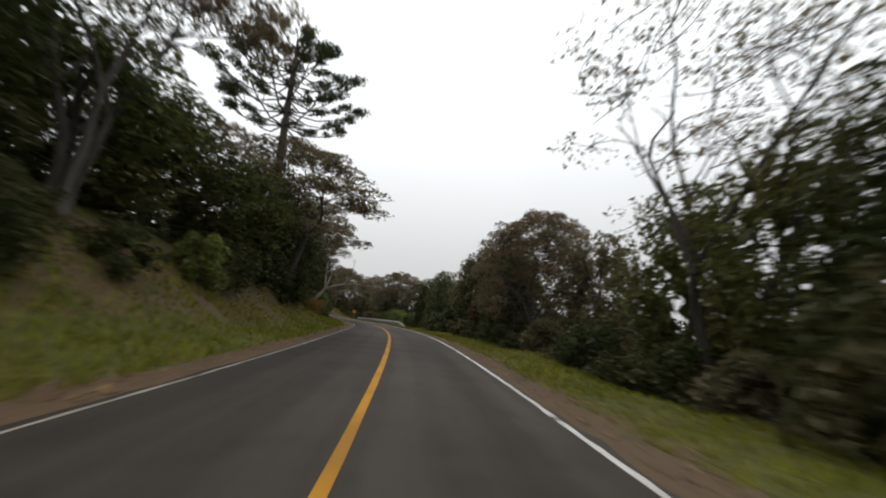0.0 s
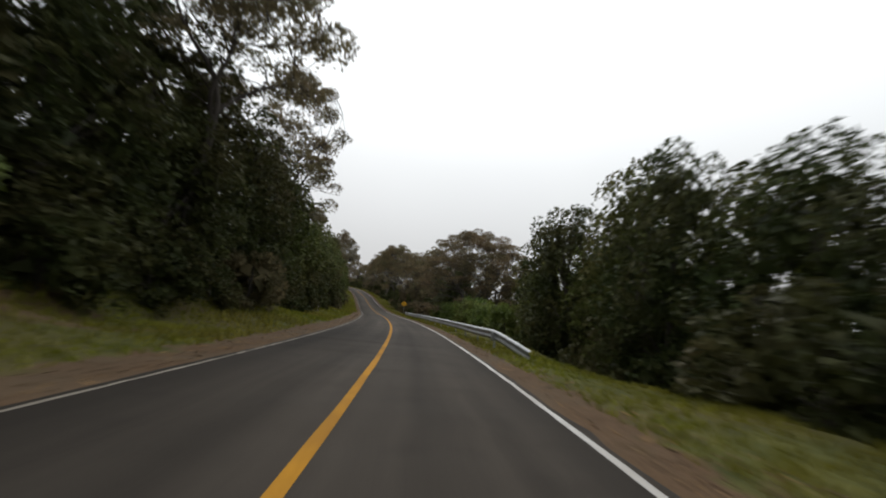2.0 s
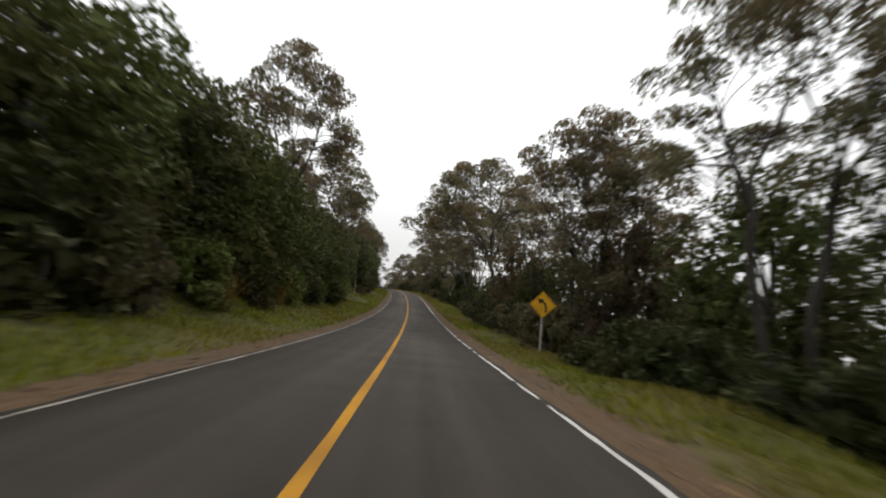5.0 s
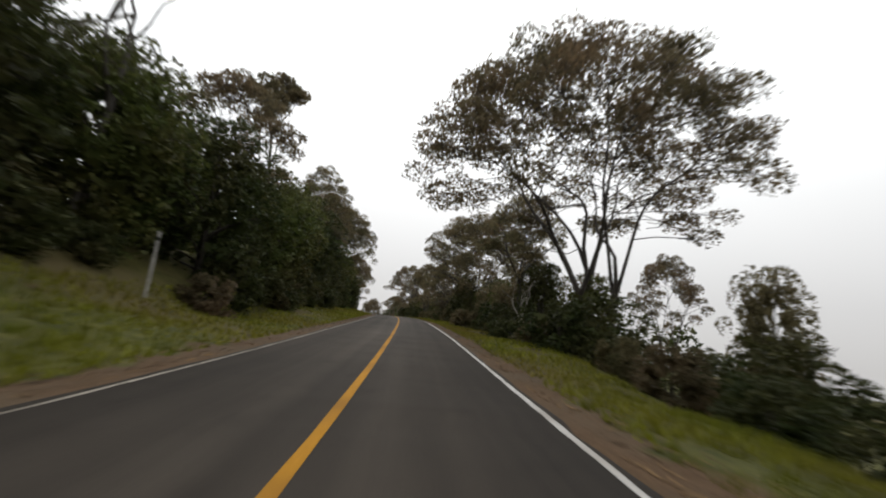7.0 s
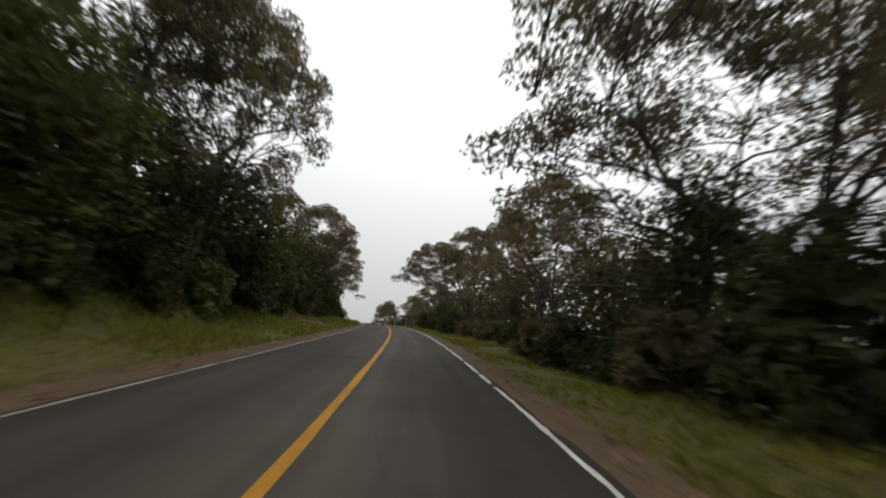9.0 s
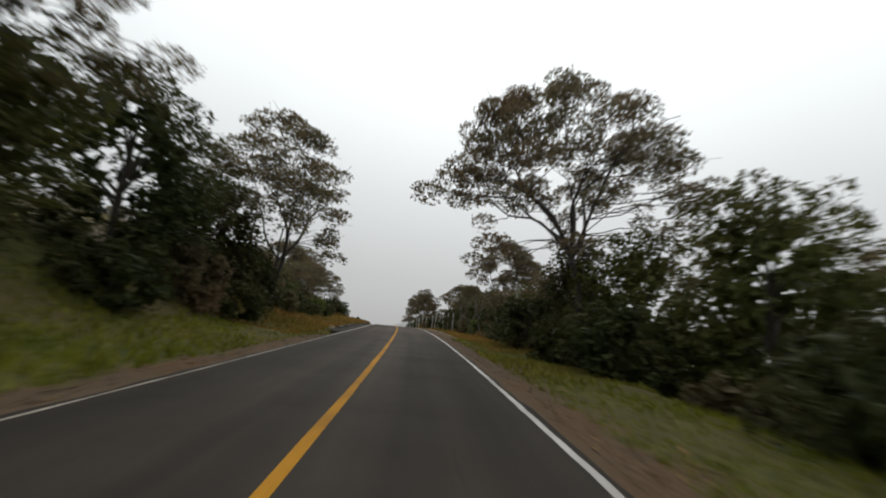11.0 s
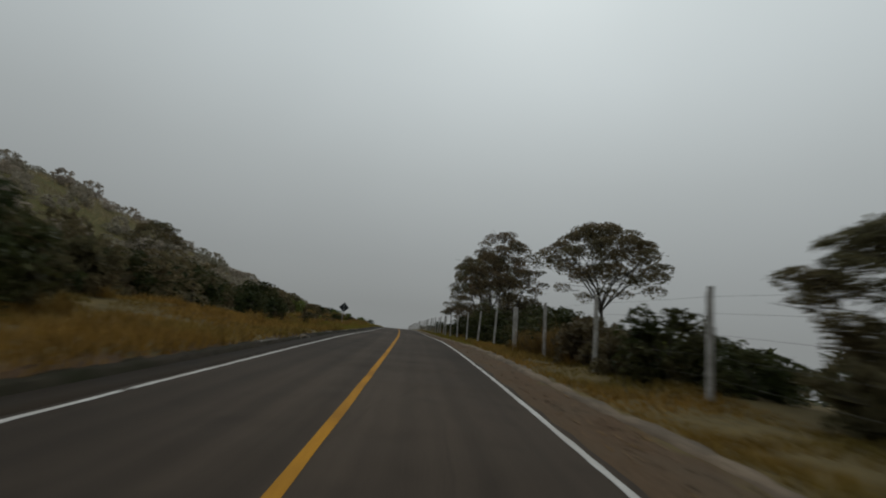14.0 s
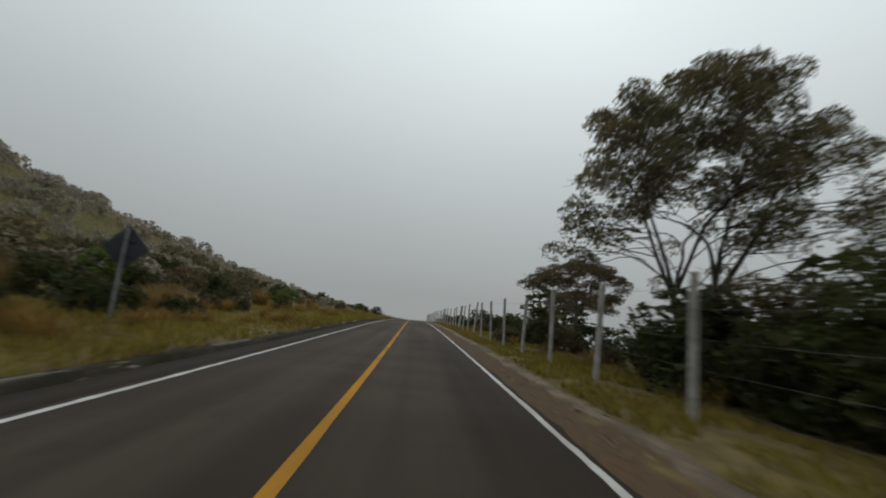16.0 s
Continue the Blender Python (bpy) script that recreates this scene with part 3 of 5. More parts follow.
def plant(key, u, d, top, wide, turn=None, label="", category="tree", group="trees along the road", sink=0.15, tilt=(0, 0)):
    """Stand a plant whose top is that high over the road, and that wide."""
    name, meshes, names, made, high, broad = STOCK[key]
    x, y, z = place(u, d)
    road_z = float(on_line(u)[2])
    size = wide / broad
    tall = max(top - (z - sink - road_z), 0.3) / high
    if turn is None:
        turn = (u * 1375 + d * 61) % 360
    m = pose(x, y, z - sink, tilt[0], tilt[1], turn)
    if made:
        ob = copy_thing(made[0], m)
    else:
        if len(meshes) > 1:
            ob = new(name)
            for nm, me in zip(names, meshes):
                part(nm, me, ob)
        else:
            ob = new(name, meshes[0])
        made.append(ob)
        ob.matrix_basis = m
    ob.scale = (size, size, tall)
    return tagged(ob, label, category, group)


def scatter_mesh(name, rows, mat, thin=2):
    """One mesh of many plants: rows of (stock key, u, d, height, half-width)."""
    vs, fs, n = [], [], 0
    for key, u, d, high, wide in rows:
        _, meshes, _, _, h0, w0 = STOCK[key]
        me = meshes[-1]
        co = np.empty(len(me.vertices) * 3, np.float32)
        me.vertices.foreach_get("co", co)
        tri = co.reshape(-1, 3, 3)
        tri = tri[:len(tri) * 5 // 6:thin]
        mid = tri.mean(1, keepdims=True)
        co = (mid + (tri - mid) * 1.03 * thin ** 0.5 * min(1.0, (w0 / wide) ** 0.7 if thin < 3 else 1.0)).reshape(-1, 3) * np.array([wide / w0, wide / w0, high / h0])
        a = u * 37.0
        co = co @ np.array([[math.cos(a), math.sin(a), 0], [-math.sin(a), math.cos(a), 0], [0, 0, 1]])
        vs.append(co + np.array(place(u, d)) - [0, 0, 0.25])
        fs.append(np.arange(n, n + len(co)).reshape(-1, 3))
        n += len(co)
    return mesh_of(name, np.concatenate(vs), np.concatenate(fs), mat)


# ---- ground, road and markings ----
ys = np.concatenate([np.arange(-140, 470, 2.0), np.arange(470, 700, 8.0), np.geomspace(700, 1540, 14)])
side = np.concatenate([np.arange(0, 5.2, 0.3), np.arange(5.2, 16, 0.7), np.arange(16, 40, 2.5), np.geomspace(40, 1500, 22)])
ds = np.unique(np.round(np.concatenate([-side, side]), 3))
GY, GD = np.meshgrid(ys, ds, indexing="ij")
gu = np.interp(GY, LY, UU)
gcx, _, gcz, _, gty = on_line(gu)
GX = gcx + GD / gty
gu, GD = foot(GX, GY)
GZ = on_line(gu)[2] + profile(gu, GD, GX, GY)
ny, nd = GX.shape
idx = np.arange(ny * nd).reshape(ny, nd)
quads = np.stack([idx[:-1, :-1], idx[:-1, 1:], idx[1:, 1:], idx[1:, :-1]], -1).reshape(-1, 4)
out = np.abs(GD) - np.where(GD > 0, 4.15 + 0.4 * step(11.8, 12.6, gu) - 0.5 * step(14.9, 15.8, gu), 4.15 + 0.45 * step(1.8, 2.4, gu) * (1 - step(4.5, 5.2, gu)) + 0.6 * step(11.8, 12.3, gu))
cut = (GD < 0) * step(6.0, 6.7, -GD) * (1 - step(10.5, 12, -GD)) * (1 - step(11.6, 12.4, gu))
out = out * (1 - cut) + cut * np.where(gu < 2.5, -0.16, 0.45)
dryness = step(11.6, 12.6, gu + 0.3 * hills(GX, GY, 0.3)) * (1 - 0.75 * step(12, 22, -GD))
ground_mesh = mesh_of("ground", np.stack([GX, GY, GZ], -1).reshape(-1, 3), quads, GROUND, smooth=True)
corner = np.empty(len(ground_mesh.loops), np.int32)
ground_mesh.loops.foreach_get("vertex_index", corner)
ground_mesh.uv_layers.new(name="shoulder").data.foreach_set("uv", np.stack([out.ravel(), dryness.ravel()], -1)[corner].astype(np.float32).ravel())
ground = part("ground", ground_mesh)
tagged(ground, "grassy roadside ground with red soil shoulders", "ground", kind="structure")


def ribbon(u0, u1, d0, d1, lift=0.0, du=0.05, wobble=0.0, thick=0.0, seed=0):
    """A strip that follows the road between two offsets: verts and faces."""
    rng = np.random.default_rng(seed)
    u = np.linspace(u0, u1, max(int((u1 - u0) / du), 2))
    cx, cy, cz, tx, ty = on_line(u)
    cz = cz + (lift(u) if callable(lift) else lift)
    w0 = d0 + wobble * rng.normal(size=len(u))
    w1 = d1 + wobble * rng.normal(size=len(u))
    rows = [np.stack([cx + ty * w, cy - tx * w, cz], -1) for w in (w0, w1)]
    if thick:
        rows = [rows[0] - [0, 0, thick]] + rows + [rows[1] - [0, 0, thick]]
    v = np.stack(rows, 1)
    k = v.shape[1]
    i = np.arange(len(u) * k).reshape(len(u), k)
    f = np.stack([i[:-1, :-1], i[:-1, 1:], i[1:, 1:], i[1:, :-1]], -1).reshape(-1, 4)
    return v.reshape(-1, 3), f


HALF = 2.98
v, f = ribbon(-5.8, 44, -3.13, 3.14, 0.0, 0.025, 0.028, 0.35, 3)
road_mesh = mesh_of("road", v, f, ASPHALT)
ru = np.linspace(-5.8, 44, len(v) // 4)
rx, ry, _, _, _ = on_line(ru)
along = np.concatenate([[0], np.cumsum(np.hypot(np.diff(rx), np.diff(ry)))])
lane_map = np.stack([np.tile([-3.4, -3.13, 3.14, 3.4], len(ru)), np.repeat(along, 4)], -1)
corner = np.empty(len(road_mesh.loops), np.int32)
road_mesh.loops.foreach_get("vertex_index", corner)
road_mesh.uv_layers.new(name="lane").data.foreach_set("uv", lane_map[corner].astype(np.float32).ravel())
tagged(part("road", road_mesh), "two-lane road of worn grey asphalt", "road", kind="structure")
v, f = ribbon(-5.8, 44, -0.07, 0.07, 0.005, 0.05, 0.004)
tagged(part("centre_line", mesh_of("centre_line", v, f, YELLOW)), "solid yellow centre line painted on the asphalt", "road marking", kind="structure")
for nm, d0, wide, paint, seed, first, last in (("edge_line", HALF - 0.06, 0.105, WHITE, 5, -5.5, 40), ("edge_line", -HALF - 0.03, 0.065, WORN, 6, -5.5, 11.8), ("edge_line", -HALF - 0.05, 0.10, WHITE, 7, 11.8, 40)):
    rng = np.random.default_rng(seed)
    vs, fs, n, u = [], [], 0, first
    while u < last:
        bad = d0 > 0 and 5.45 < u < 6.6
        worn = d0 > 0 and (4.9 < u < 6.9 or 8.6 < u < 9.6)
        ln = rng.uniform(0.015, 0.07) if bad else rng.uniform(0.06, 0.3) if worn else rng.uniform(0.5, 1.6)
        inset = rng.uniform(0, 0.03) if worn else 0.0
        v, f = ribbon(u, u + ln, d0 + inset, d0 + wide - inset * rng.uniform(0, 1), 0.005, 0.012, 0.012 if worn else 0.007, seed=int(u * 100) % 999 + 1)
        vs.append(v)
        fs.append(f + n)
        n += len(v)
        u += ln + (rng.uniform(0.01, 0.05) if bad else rng.uniform(0.006, 0.03) if worn else rng.uniform(0.003, 0.008))
    tagged(part(nm, mesh_of(nm, np.concatenate(vs), np.concatenate(fs), paint)), "worn white edge line painted on the asphalt", "road marking", kind="structure")
# ---- vegetation stock ----
stock("umbrella", "umbrella_tree", tree_mesh(11, 18, 9.5, 7.0, 6.6, stems=1, lop=(-2.6, 0), count=36000, leaf=0.21, clump=1.15, clumps=140, trunk_r=0.28, limbs=8))
stock("umbrella_b", "umbrella_tree", tree_mesh(12, 15, 7.5, 6.5, 4.2, stems=3, count=24000, leaf=0.21, clump=1.05, clumps=100, trunk_r=0.22, limbs=9))
stock("broad", "spreading_tree", tree_mesh(17, 16, 9.5, 4.5, 4.2, stems=2, count=50000, leaf=0.21, clump=1.2, clumps=190, trunk_r=0.3, limbs=8, dome=0.5, inner=0.4))
stock("grand", "spreading_tree", tree_mesh(19, 20, 11, 8.0, 4.5, stems=3, count=56000, leaf=0.22, clump=1.3, clumps=200, lop=(2.8, 0), trunk_r=0.26, limbs=9, dome=0.55))
stock("flat_c", "flat_topped_tree", tree_mesh(20, 14, 6.5, 6.8, 4.6, stems=1, count=24000, clump=1.1, clumps=90, leaf=0.21, trunk_r=0.2, limbs=10, dome=0.5, inner=0.35))
stock("flat", "flat_topped_tree", tree_mesh(13, 10, 5.2, 5.4, 4.4, count=12000, clump=0.95, clumps=46, leaf=0.22, trunk_r=0.17, bark=PALEBARK))
stock("flat_b", "flat_topped_tree", tree_mesh(18, 11, 5.0, 5.0, 4.0, stems=2, count=11000, clump=0.85, clumps=66, leaf=0.2, trunk_r=0.15))
stock("slim", "slender_tree", tree_mesh(14, 18, 3.4, 13.0, 11.5, count=6000, clump=1.1, clumps=22, trunk_r=0.17, limbs=5))
stock("airy", "airy_tree", tree_mesh(15, 15, 5.5, 7.0, 5.5, stems=2, count=17000, clump=0.9, clumps=90, leaf=0.2, trunk_r=0.2, inner=0.5))
stock("veil", "airy_tree", tree_mesh(25, 15, 5.5, 4.8, 3.6, stems=3, count=21000, clump=0.95, clumps=100, leaf=0.2, trunk_r=0.17, limbs=9, inner=0.6))
stock("wisp", "airy_tree", tree_mesh(26, 16, 6.0, 7.0, 5.0, stems=2, count=3200, clump=1.4, clumps=40, leaf=0.20, trunk_r=0.17, limbs=8, inner=0.6))
stock("overhang", "airy_tree", tree_mesh(27, 17, 5.6, 6.4, 6.2, stems=2, lop=(4.4, 0), count=17000, clump=0.9, clumps=96, leaf=0.2, trunk_r=0.22, limbs=8, inner=0.75, dome=0.55))
stock("small", "small_tree", tree_mesh(16, 7, 3.0, 3.2, 2.2, stems=2, count=5000, clump=0.8, clumps=26, leaf=0.22, trunk_r=0.11, bark=PALEBARK))
stock("dense", "leafy_tree", dense_mesh(21, 11, 4.8, count=6400, leaf=0.278))
stock("dense_b", "leafy_tree", dense_mesh(22, 9, 4.3, count=6300, leaf=0.262, leafmat=LEAFM))
stock("dense_c", "leafy_tree", dense_mesh(23, 10, 4.4, count=6300, leaf=0.285, leafmat=LEAFB, belly=0.55))
stock("pine", "candelabra_pine", pine_mesh())
stock("bush", "bush", dense_mesh(31, 3.4, 2.5, count=1700, leaf=0.25, lumps=20), ("stem", "foliage"))
stock("bush_b", "bush", dense_mesh(32, 2.2, 2.0, count=1600, leaf=0.20, lumps=15), ("stem", "foliage"))
stock("bush_c", "bush", dense_mesh(35, 2.8, 2.2, count=1700, leaf=0.24, lumps=18, leafmat=LEAFB), ("stem", "foliage"))
stock("fresh", "shrub", dense_mesh(33, 2.8, 2.0, count=2400, leaf=0.22, lumps=16, leafmat=LEAFG), ("stem", "foliage"))
stock("dry", "dry_shrub", dense_mesh(34, 1.8, 1.7, count=1800, leaf=0.2, lumps=14, leafmat=DRYLEAF), ("stem", "foliage"))
stock("dead", "dead_tree", bare_mesh(41, 6.0, DEADWOOD))
stock("dead_b", "dead_tree", bare_mesh(42, 9.0, BARK))
stock("bare_c", "dead_tree", bare_mesh(43, 6.0, PALEBARK, 3))
stock("tussock", "grass_tussock", tussock_mesh(51, 2.2, 1.6, REED, 640))
stock("tussock_low", "grass_tussock", tussock_mesh(52, 0.9, 0.9, DRYGRASS, 120))

LABELS = {"umb": "tall spreading tree with forked limbs and a flat olive crown", "bro": "broad round-headed tree with many radiating limbs",
          "vei": "tall many-limbed tree with a thin veil of leaves", "wis": "half-bare tree with thin hanging twigs",
          "gra": "great spreading tree with three stems and a wide crown",
          "fla": "flat-topped tree with an airy olive crown", "sli": "slender tree with a high tuft of leaves", "air": "tall airy tree with thin olive foliage",
          "sma": "small multi-stemmed roadside tree", "den": "leafy dark green tree clothed to the ground", "pin": "tall candelabra pine with dark upswept tufts",
          "dea": "dead bare grey tree with forked limbs"}
def grove(*trees):
    """Trees of one stretch: u, d, kind, top over the road, half-width."""
    for u, d, key, top, wide in trees:
        plant(key, u, d, top, wide, turn={"grand": 200, "umbrella": 22}.get(key), label=LABELS[key[:3]])


# first bend, downhill side
grove((0.3, 13, "dense", 9, 4), (0.44, 12.2, "dense_b", 8.5, 3.2), (0.5, 11.5, "wisp", 16, 7), (0.62, 12.5, "dense_b", 8, 3.2),
      (0.92, 12.5, "dense_c", 7.4, 3), (1.12, 10.6, "broad", 10, 5), (1.34, 10.8, "dense", 8.8, 2.7), (1.46, 11.4, "dense_b", 9.6, 3),
      (1.5, 14, "dense_b", 7.5, 3.6))
# up to the guard rail, downhill side
grove((1.7, 12.2, "dense_c", 10, 3.4), (1.83, 10.9, "dense", 9.7, 2.7), (1.94, 12, "dense", 9.6, 3),
      (2.13, 12.5, "dense_c", 10, 3.2), (2.42, 12.3, "dense", 7.3, 3.6), (2.6, 15, "dense_b", 8.2, 3.8), (2.64, 11.6, "dense", 9.3, 3),
      (2.82, 13.2, "dense_b", 10.4, 3.6), (2.96, 13.5, "dense_b", 7.6, 3), (3.02, 17, "dense", 8, 4))
# along the guard rail, downhill side
grove((3.07, 11.8, "dense", 9.5, 3.6), (3.32, 13.4, "dense_b", 9.4, 3.3), (3.5, 19, "dense_c", 6, 3.6),
      (3.85, 19, "dense_b", 6.2, 2.6), (4, 19.5, "pine", 7.6, 1.9), (4.15, 20.5, "dense", 8.4, 4), (4.3, 13, "broad", 13.6, 9),
      (4.5, 18, "dense_c", 10, 4.5), (4.7, 12.5, "dense", 9.5, 4.5), (4.95, 15, "dense_b", 11, 4.5))
# round the warning sign, downhill side
grove((5.25, 12.5, "dense", 9, 4), (5.44, 11.4, "airy", 15, 4.4), (5.6, 14.5, "dense_b", 8.5, 4),
      (5.88, 11.5, "dense_c", 6.5, 2.2), (5.9, 10.9, "veil", 13, 3), (5.9, 14.5, "dense_c", 8, 3.8), (5.97, 11.2, "airy", 15, 5.6),
      (6.25, 13.5, "dense_b", 7, 3.6))
# the dip, downhill side
grove((6.35, 10.8, "wisp", 14, 4.6), (6.38, 11.6, "dense", 6.4, 2.4), (6.5, 12.2, "dense_b", 6.4, 2.6),
      (6.62, 11.2, "dense_c", 8.4, 3.2), (6.8, 11, "dense_c", 5, 2.4), (6.83, 9.9, "umbrella", 18.4, 9.6),
      (6.9, 13.5, "dense_b", 6.5, 3.4), (6.95, 10.8, "dense", 5.2, 2.4), (7.08, 10.6, "dense_b", 4.4, 2.2))
# the climb, downhill side
grove((7.9, 22, "dense_c", 5.8, 2.6), (8, 12, "dense_b", 4.4, 2.6), (7.95, 12.4, "grand", 19.0, 11.4),
      (8.12, 8.6, "dead", 4.4, 1.8), (8.33, 11.8, "dense", 6.2, 2.4), (8.46, 10.6, "airy", 13, 4.4),
      (8.46, 12.6, "dense", 6.2, 2.6))
# the climb, further up, downhill side
grove((8.6, 27.5, "flat_b", 9.5, 3.6), (8.62, 11.4, "dense_c", 5.2, 2.4), (8.75, 12.2, "dense_b", 5.5, 3),
      (8.9, 11.2, "dense_c", 5, 2.6), (9.02, 11.8, "dense", 5.4, 2.8), (9.2, 13.5, "dense_b", 6.5, 3.4),
      (9.36, 10.9, "dense", 5, 2.4), (9.47, 12.4, "broad", 17.2, 9.8), (9.5, 10.4, "dense", 7.2, 2.6))
# below the crest, downhill side
grove((9.75, 12.5, "dense_c", 6.5, 3.4), (9.95, 13, "dense_b", 7, 3.6), (10.1, 11, "umbrella_b", 12.6, 4.8),
      (10.4, 12.5, "dense_c", 7, 3.6), (10.55, 11, "airy", 12.5, 4.6), (10.8, 13, "dense_b", 7, 3.6),
      (10.95, 9.4, "umbrella_b", 13.2, 5), (11.2, 12.5, "dense_c", 6.5, 3.4))
# the crest, downhill side
grove((11.5, 12.5, "dense_b", 7, 3.6), (11.85, 13, "dense_b", 7, 3.6), (11.87, 10.3, "umbrella", 15.5, 8.2),
      (12.02, 11.5, "dense", 7, 2.6), (12.2, 12.5, "dense_c", 6.2, 3.4), (12.45, 12.5, "dense_b", 5.6, 3.2),
      (12.75, 12, "dense_c", 5.2, 3))
# where the slope opens, downhill side
grove((12.92, 11.6, "dense_c", 5.6, 2.6), (13, 15.5, "flat_b", 10, 4.2), (13.06, 13.3, "flat_b", 12.4, 4.7),
      (13.08, 11.2, "dense_b", 5.4, 3), (13.25, 13.5, "dense_c", 6, 3.2), (13.45, 13, "dense_b", 5.6, 3),
      (13.48, 11, "flat", 7.2, 2.2), (13.7, 11, "dense_c", 6, 2.6), (13.97, 12, "dense_b", 5, 2.6))
# pale bare trunks along the edge of the thicket
for u, d, top, wide, lean, turn in ((13.04, 7.5, 4.6, 1.2, 9, 40), (12.78, 8.1, 4.2, 1.3, -14, 150), (12.55, 8.0, 4.4, 1.2, 12, 260), (12.36, 8.4, 4.2, 1.3, -10, 20), (12.9, 8.6, 4.4, 1.1, 4, 310)):
    plant("bare_c", u, d, top, wide, turn=turn, tilt=(lean, lean * 0.5), label="pale bare leaning tree at the edge of the thicket")
# open hillside, downhill side
grove((14.32, 10.2, "small", 4.2, 1.8), (16.0, 22.8, "flat_c", 14.8, 6.9), (15.97, 10.9, "veil", 12.2, 5.0),
      (16.1, 13.5, "dense_c", 5.6, 3), (16.3, 11, "dense_b", 4.6, 2.6), (16.74, 12.2, "broad", 12.8, 5.8),
      (16.62, 12.8, "dense_c", 3.4, 2.2), (17.02, 9.8, "flat", 5, 3.1), (17.5, 14, "flat", 4.2, 3))
# first bend, uphill side
grove((0.28, -12.5, "dense", 11, 5), (0.5, -10.4, "umbrella_b", 16.5, 5.6), (0.6, -12.5, "dense_b", 11, 4.8),
      (0.85, -13.2, "dense", 11.5, 5), (1, -10.6, "dense_b", 10, 4), (1, -9.4, "dead", 8, 3), (1.3, -8.8, "airy", 14.6, 7.4),
      (1.22, -9.8, "pine", 22.6, 5.9), (1.42, -12, "dense", 13.5, 4.6), (1.55, -10.6, "dense", 10, 3.6))
plant("dead", 1.9, -8.4, 9.0, 4.6, turn=20, tilt=(8, 26), label="dead pale-limbed tree leaning out over the bank")
# up to the guard rail, uphill side
grove((1.66, -11.2, "dense", 13.5, 4.6), (1.95, -11, "dense", 12, 4.6), (1.72, -11.8, "dense_c", 9, 3.4),
      (2.25, -12.5, "dense", 14, 5.2), (2.5, -13.5, "dense", 15, 5), (2.48, -10.3, "dense", 9.5, 3.2), (2.76, -10.3, "airy", 20, 6.8), (2.7, -9.8, "dense", 8.8, 2.9),
      (2.75, -12, "dense", 14, 4.6), (2.98, -11.2, "dense", 13, 4.4))
across = on_line(3.34)
plant("overhang", 3.34, -11.4, 19.6, 5.6, turn=math.degrees(math.atan2(-across[3], across[4])), label="tall tree leaning out over the road with hanging airy foliage")
# along the guard rail, uphill side
grove((3.22, -11.2, "dense", 12.8, 4.4), (3.45, -11, "dense_b", 12.4, 4.2),
      (3.7, -11, "dense_b", 11.6, 4.2), (3.95, -11, "dense_b", 11.4, 4.3), (4.2, -11, "dense", 11.6, 4.2),
      (4.45, -11, "dense_b", 11.9, 4.3), (4.7, -11, "dense_b", 11.9, 4.3), (4.95, -11, "dense", 11.8, 4.2))
# round the warning sign, uphill side
grove((5.2, -11, "dense_b", 11.8, 4.3), (5.45, -11, "dense_b", 10.8, 4.3), (5.7, -12.5, "dense", 12, 4.8),
      (5.8, -10.4, "dense_b", 11.6, 3.8), (5.9, -10.8, "dense_b", 10.2, 4.2), (6.06, -8.8, "airy", 18.6, 4.4), (6.02, -10.6, "dense_b", 10.8, 4),
      (6.15, -10.6, "dense_b", 10.2, 4.3))
# the dip, uphill side
grove((6.4, -11, "dense", 9.8, 4.2), (6.42, -11.6, "flat_b", 14, 2.8), (6.65, -10.6, "dense_b", 9.8, 4.2),
      (6.9, -10.8, "dense", 9.4, 4), (6.95, -10.4, "airy", 19, 5.2), (7.15, -11, "dense_b", 9.8, 4.1),
      (7.22, -15, "dense", 12.5, 4.6), (7.4, -13, "dense", 10.9, 3.9), (7.5, -16, "dense", 13, 4.8))
# the climb, uphill side
grove((7.62, -12.2, "dead_b", 17.5, 3.6), (7.66, -12.8, "dense_b", 11.3, 3.9), (7.78, -15, "dense", 13, 4.6),
      (7.9, -10.8, "dense", 10.6, 3.9), (8.1, -12.6, "flat_b", 16.5, 4.6), (8.15, -10.6, "dense_b", 10, 4.1),
      (8.38, -12.9, "slim", 21, 2.5), (8.4, -11, "dense_b", 11.6, 4.2))
# the climb, further up, uphill side
grove((8.65, -11, "dense", 11.8, 4.2), (8.9, -10.8, "dense", 11.8, 4), (8.87, -10.3, "airy", 16.8, 3.6), (9.1, -11.2, "airy", 15.2, 4.2),
      (9.15, -10.8, "dense", 11.4, 3.9), (9.4, -10.6, "dense_b", 9.4, 4.1))
# below the crest, uphill side
grove((9.65, -11, "dense", 9, 4), (9.7, -12.8, "airy", 19.5, 4.8), (9.8, -9.8, "broad", 17.5, 5.6),
      (9.95, -10.8, "dense", 9.6, 4.2), (10.3, -10.8, "dense_b", 9.6, 4.2), (10.65, -10.8, "dense", 9, 4), (10.85, -8.8, "umbrella_b", 13, 4.6),
      (11, -10.8, "dense", 9, 4), (11.25, -9.6, "umbrella_b", 11.6, 5))
# the crest, uphill side
grove((11.35, -10.8, "dense_b", 8.6, 4), (11.65, -11, "dense", 10, 3.9), (11.95, -11.4, "dense", 8.6, 3.8),
      (12.2, -9.8, "veil", 15.5, 5.8), (12.3, -13, "dense_c", 5.6, 3.4), (12.6, -15, "flat_b", 6.6, 4),
      (12.75, -19.5, "dense_c", 7.2, 4))
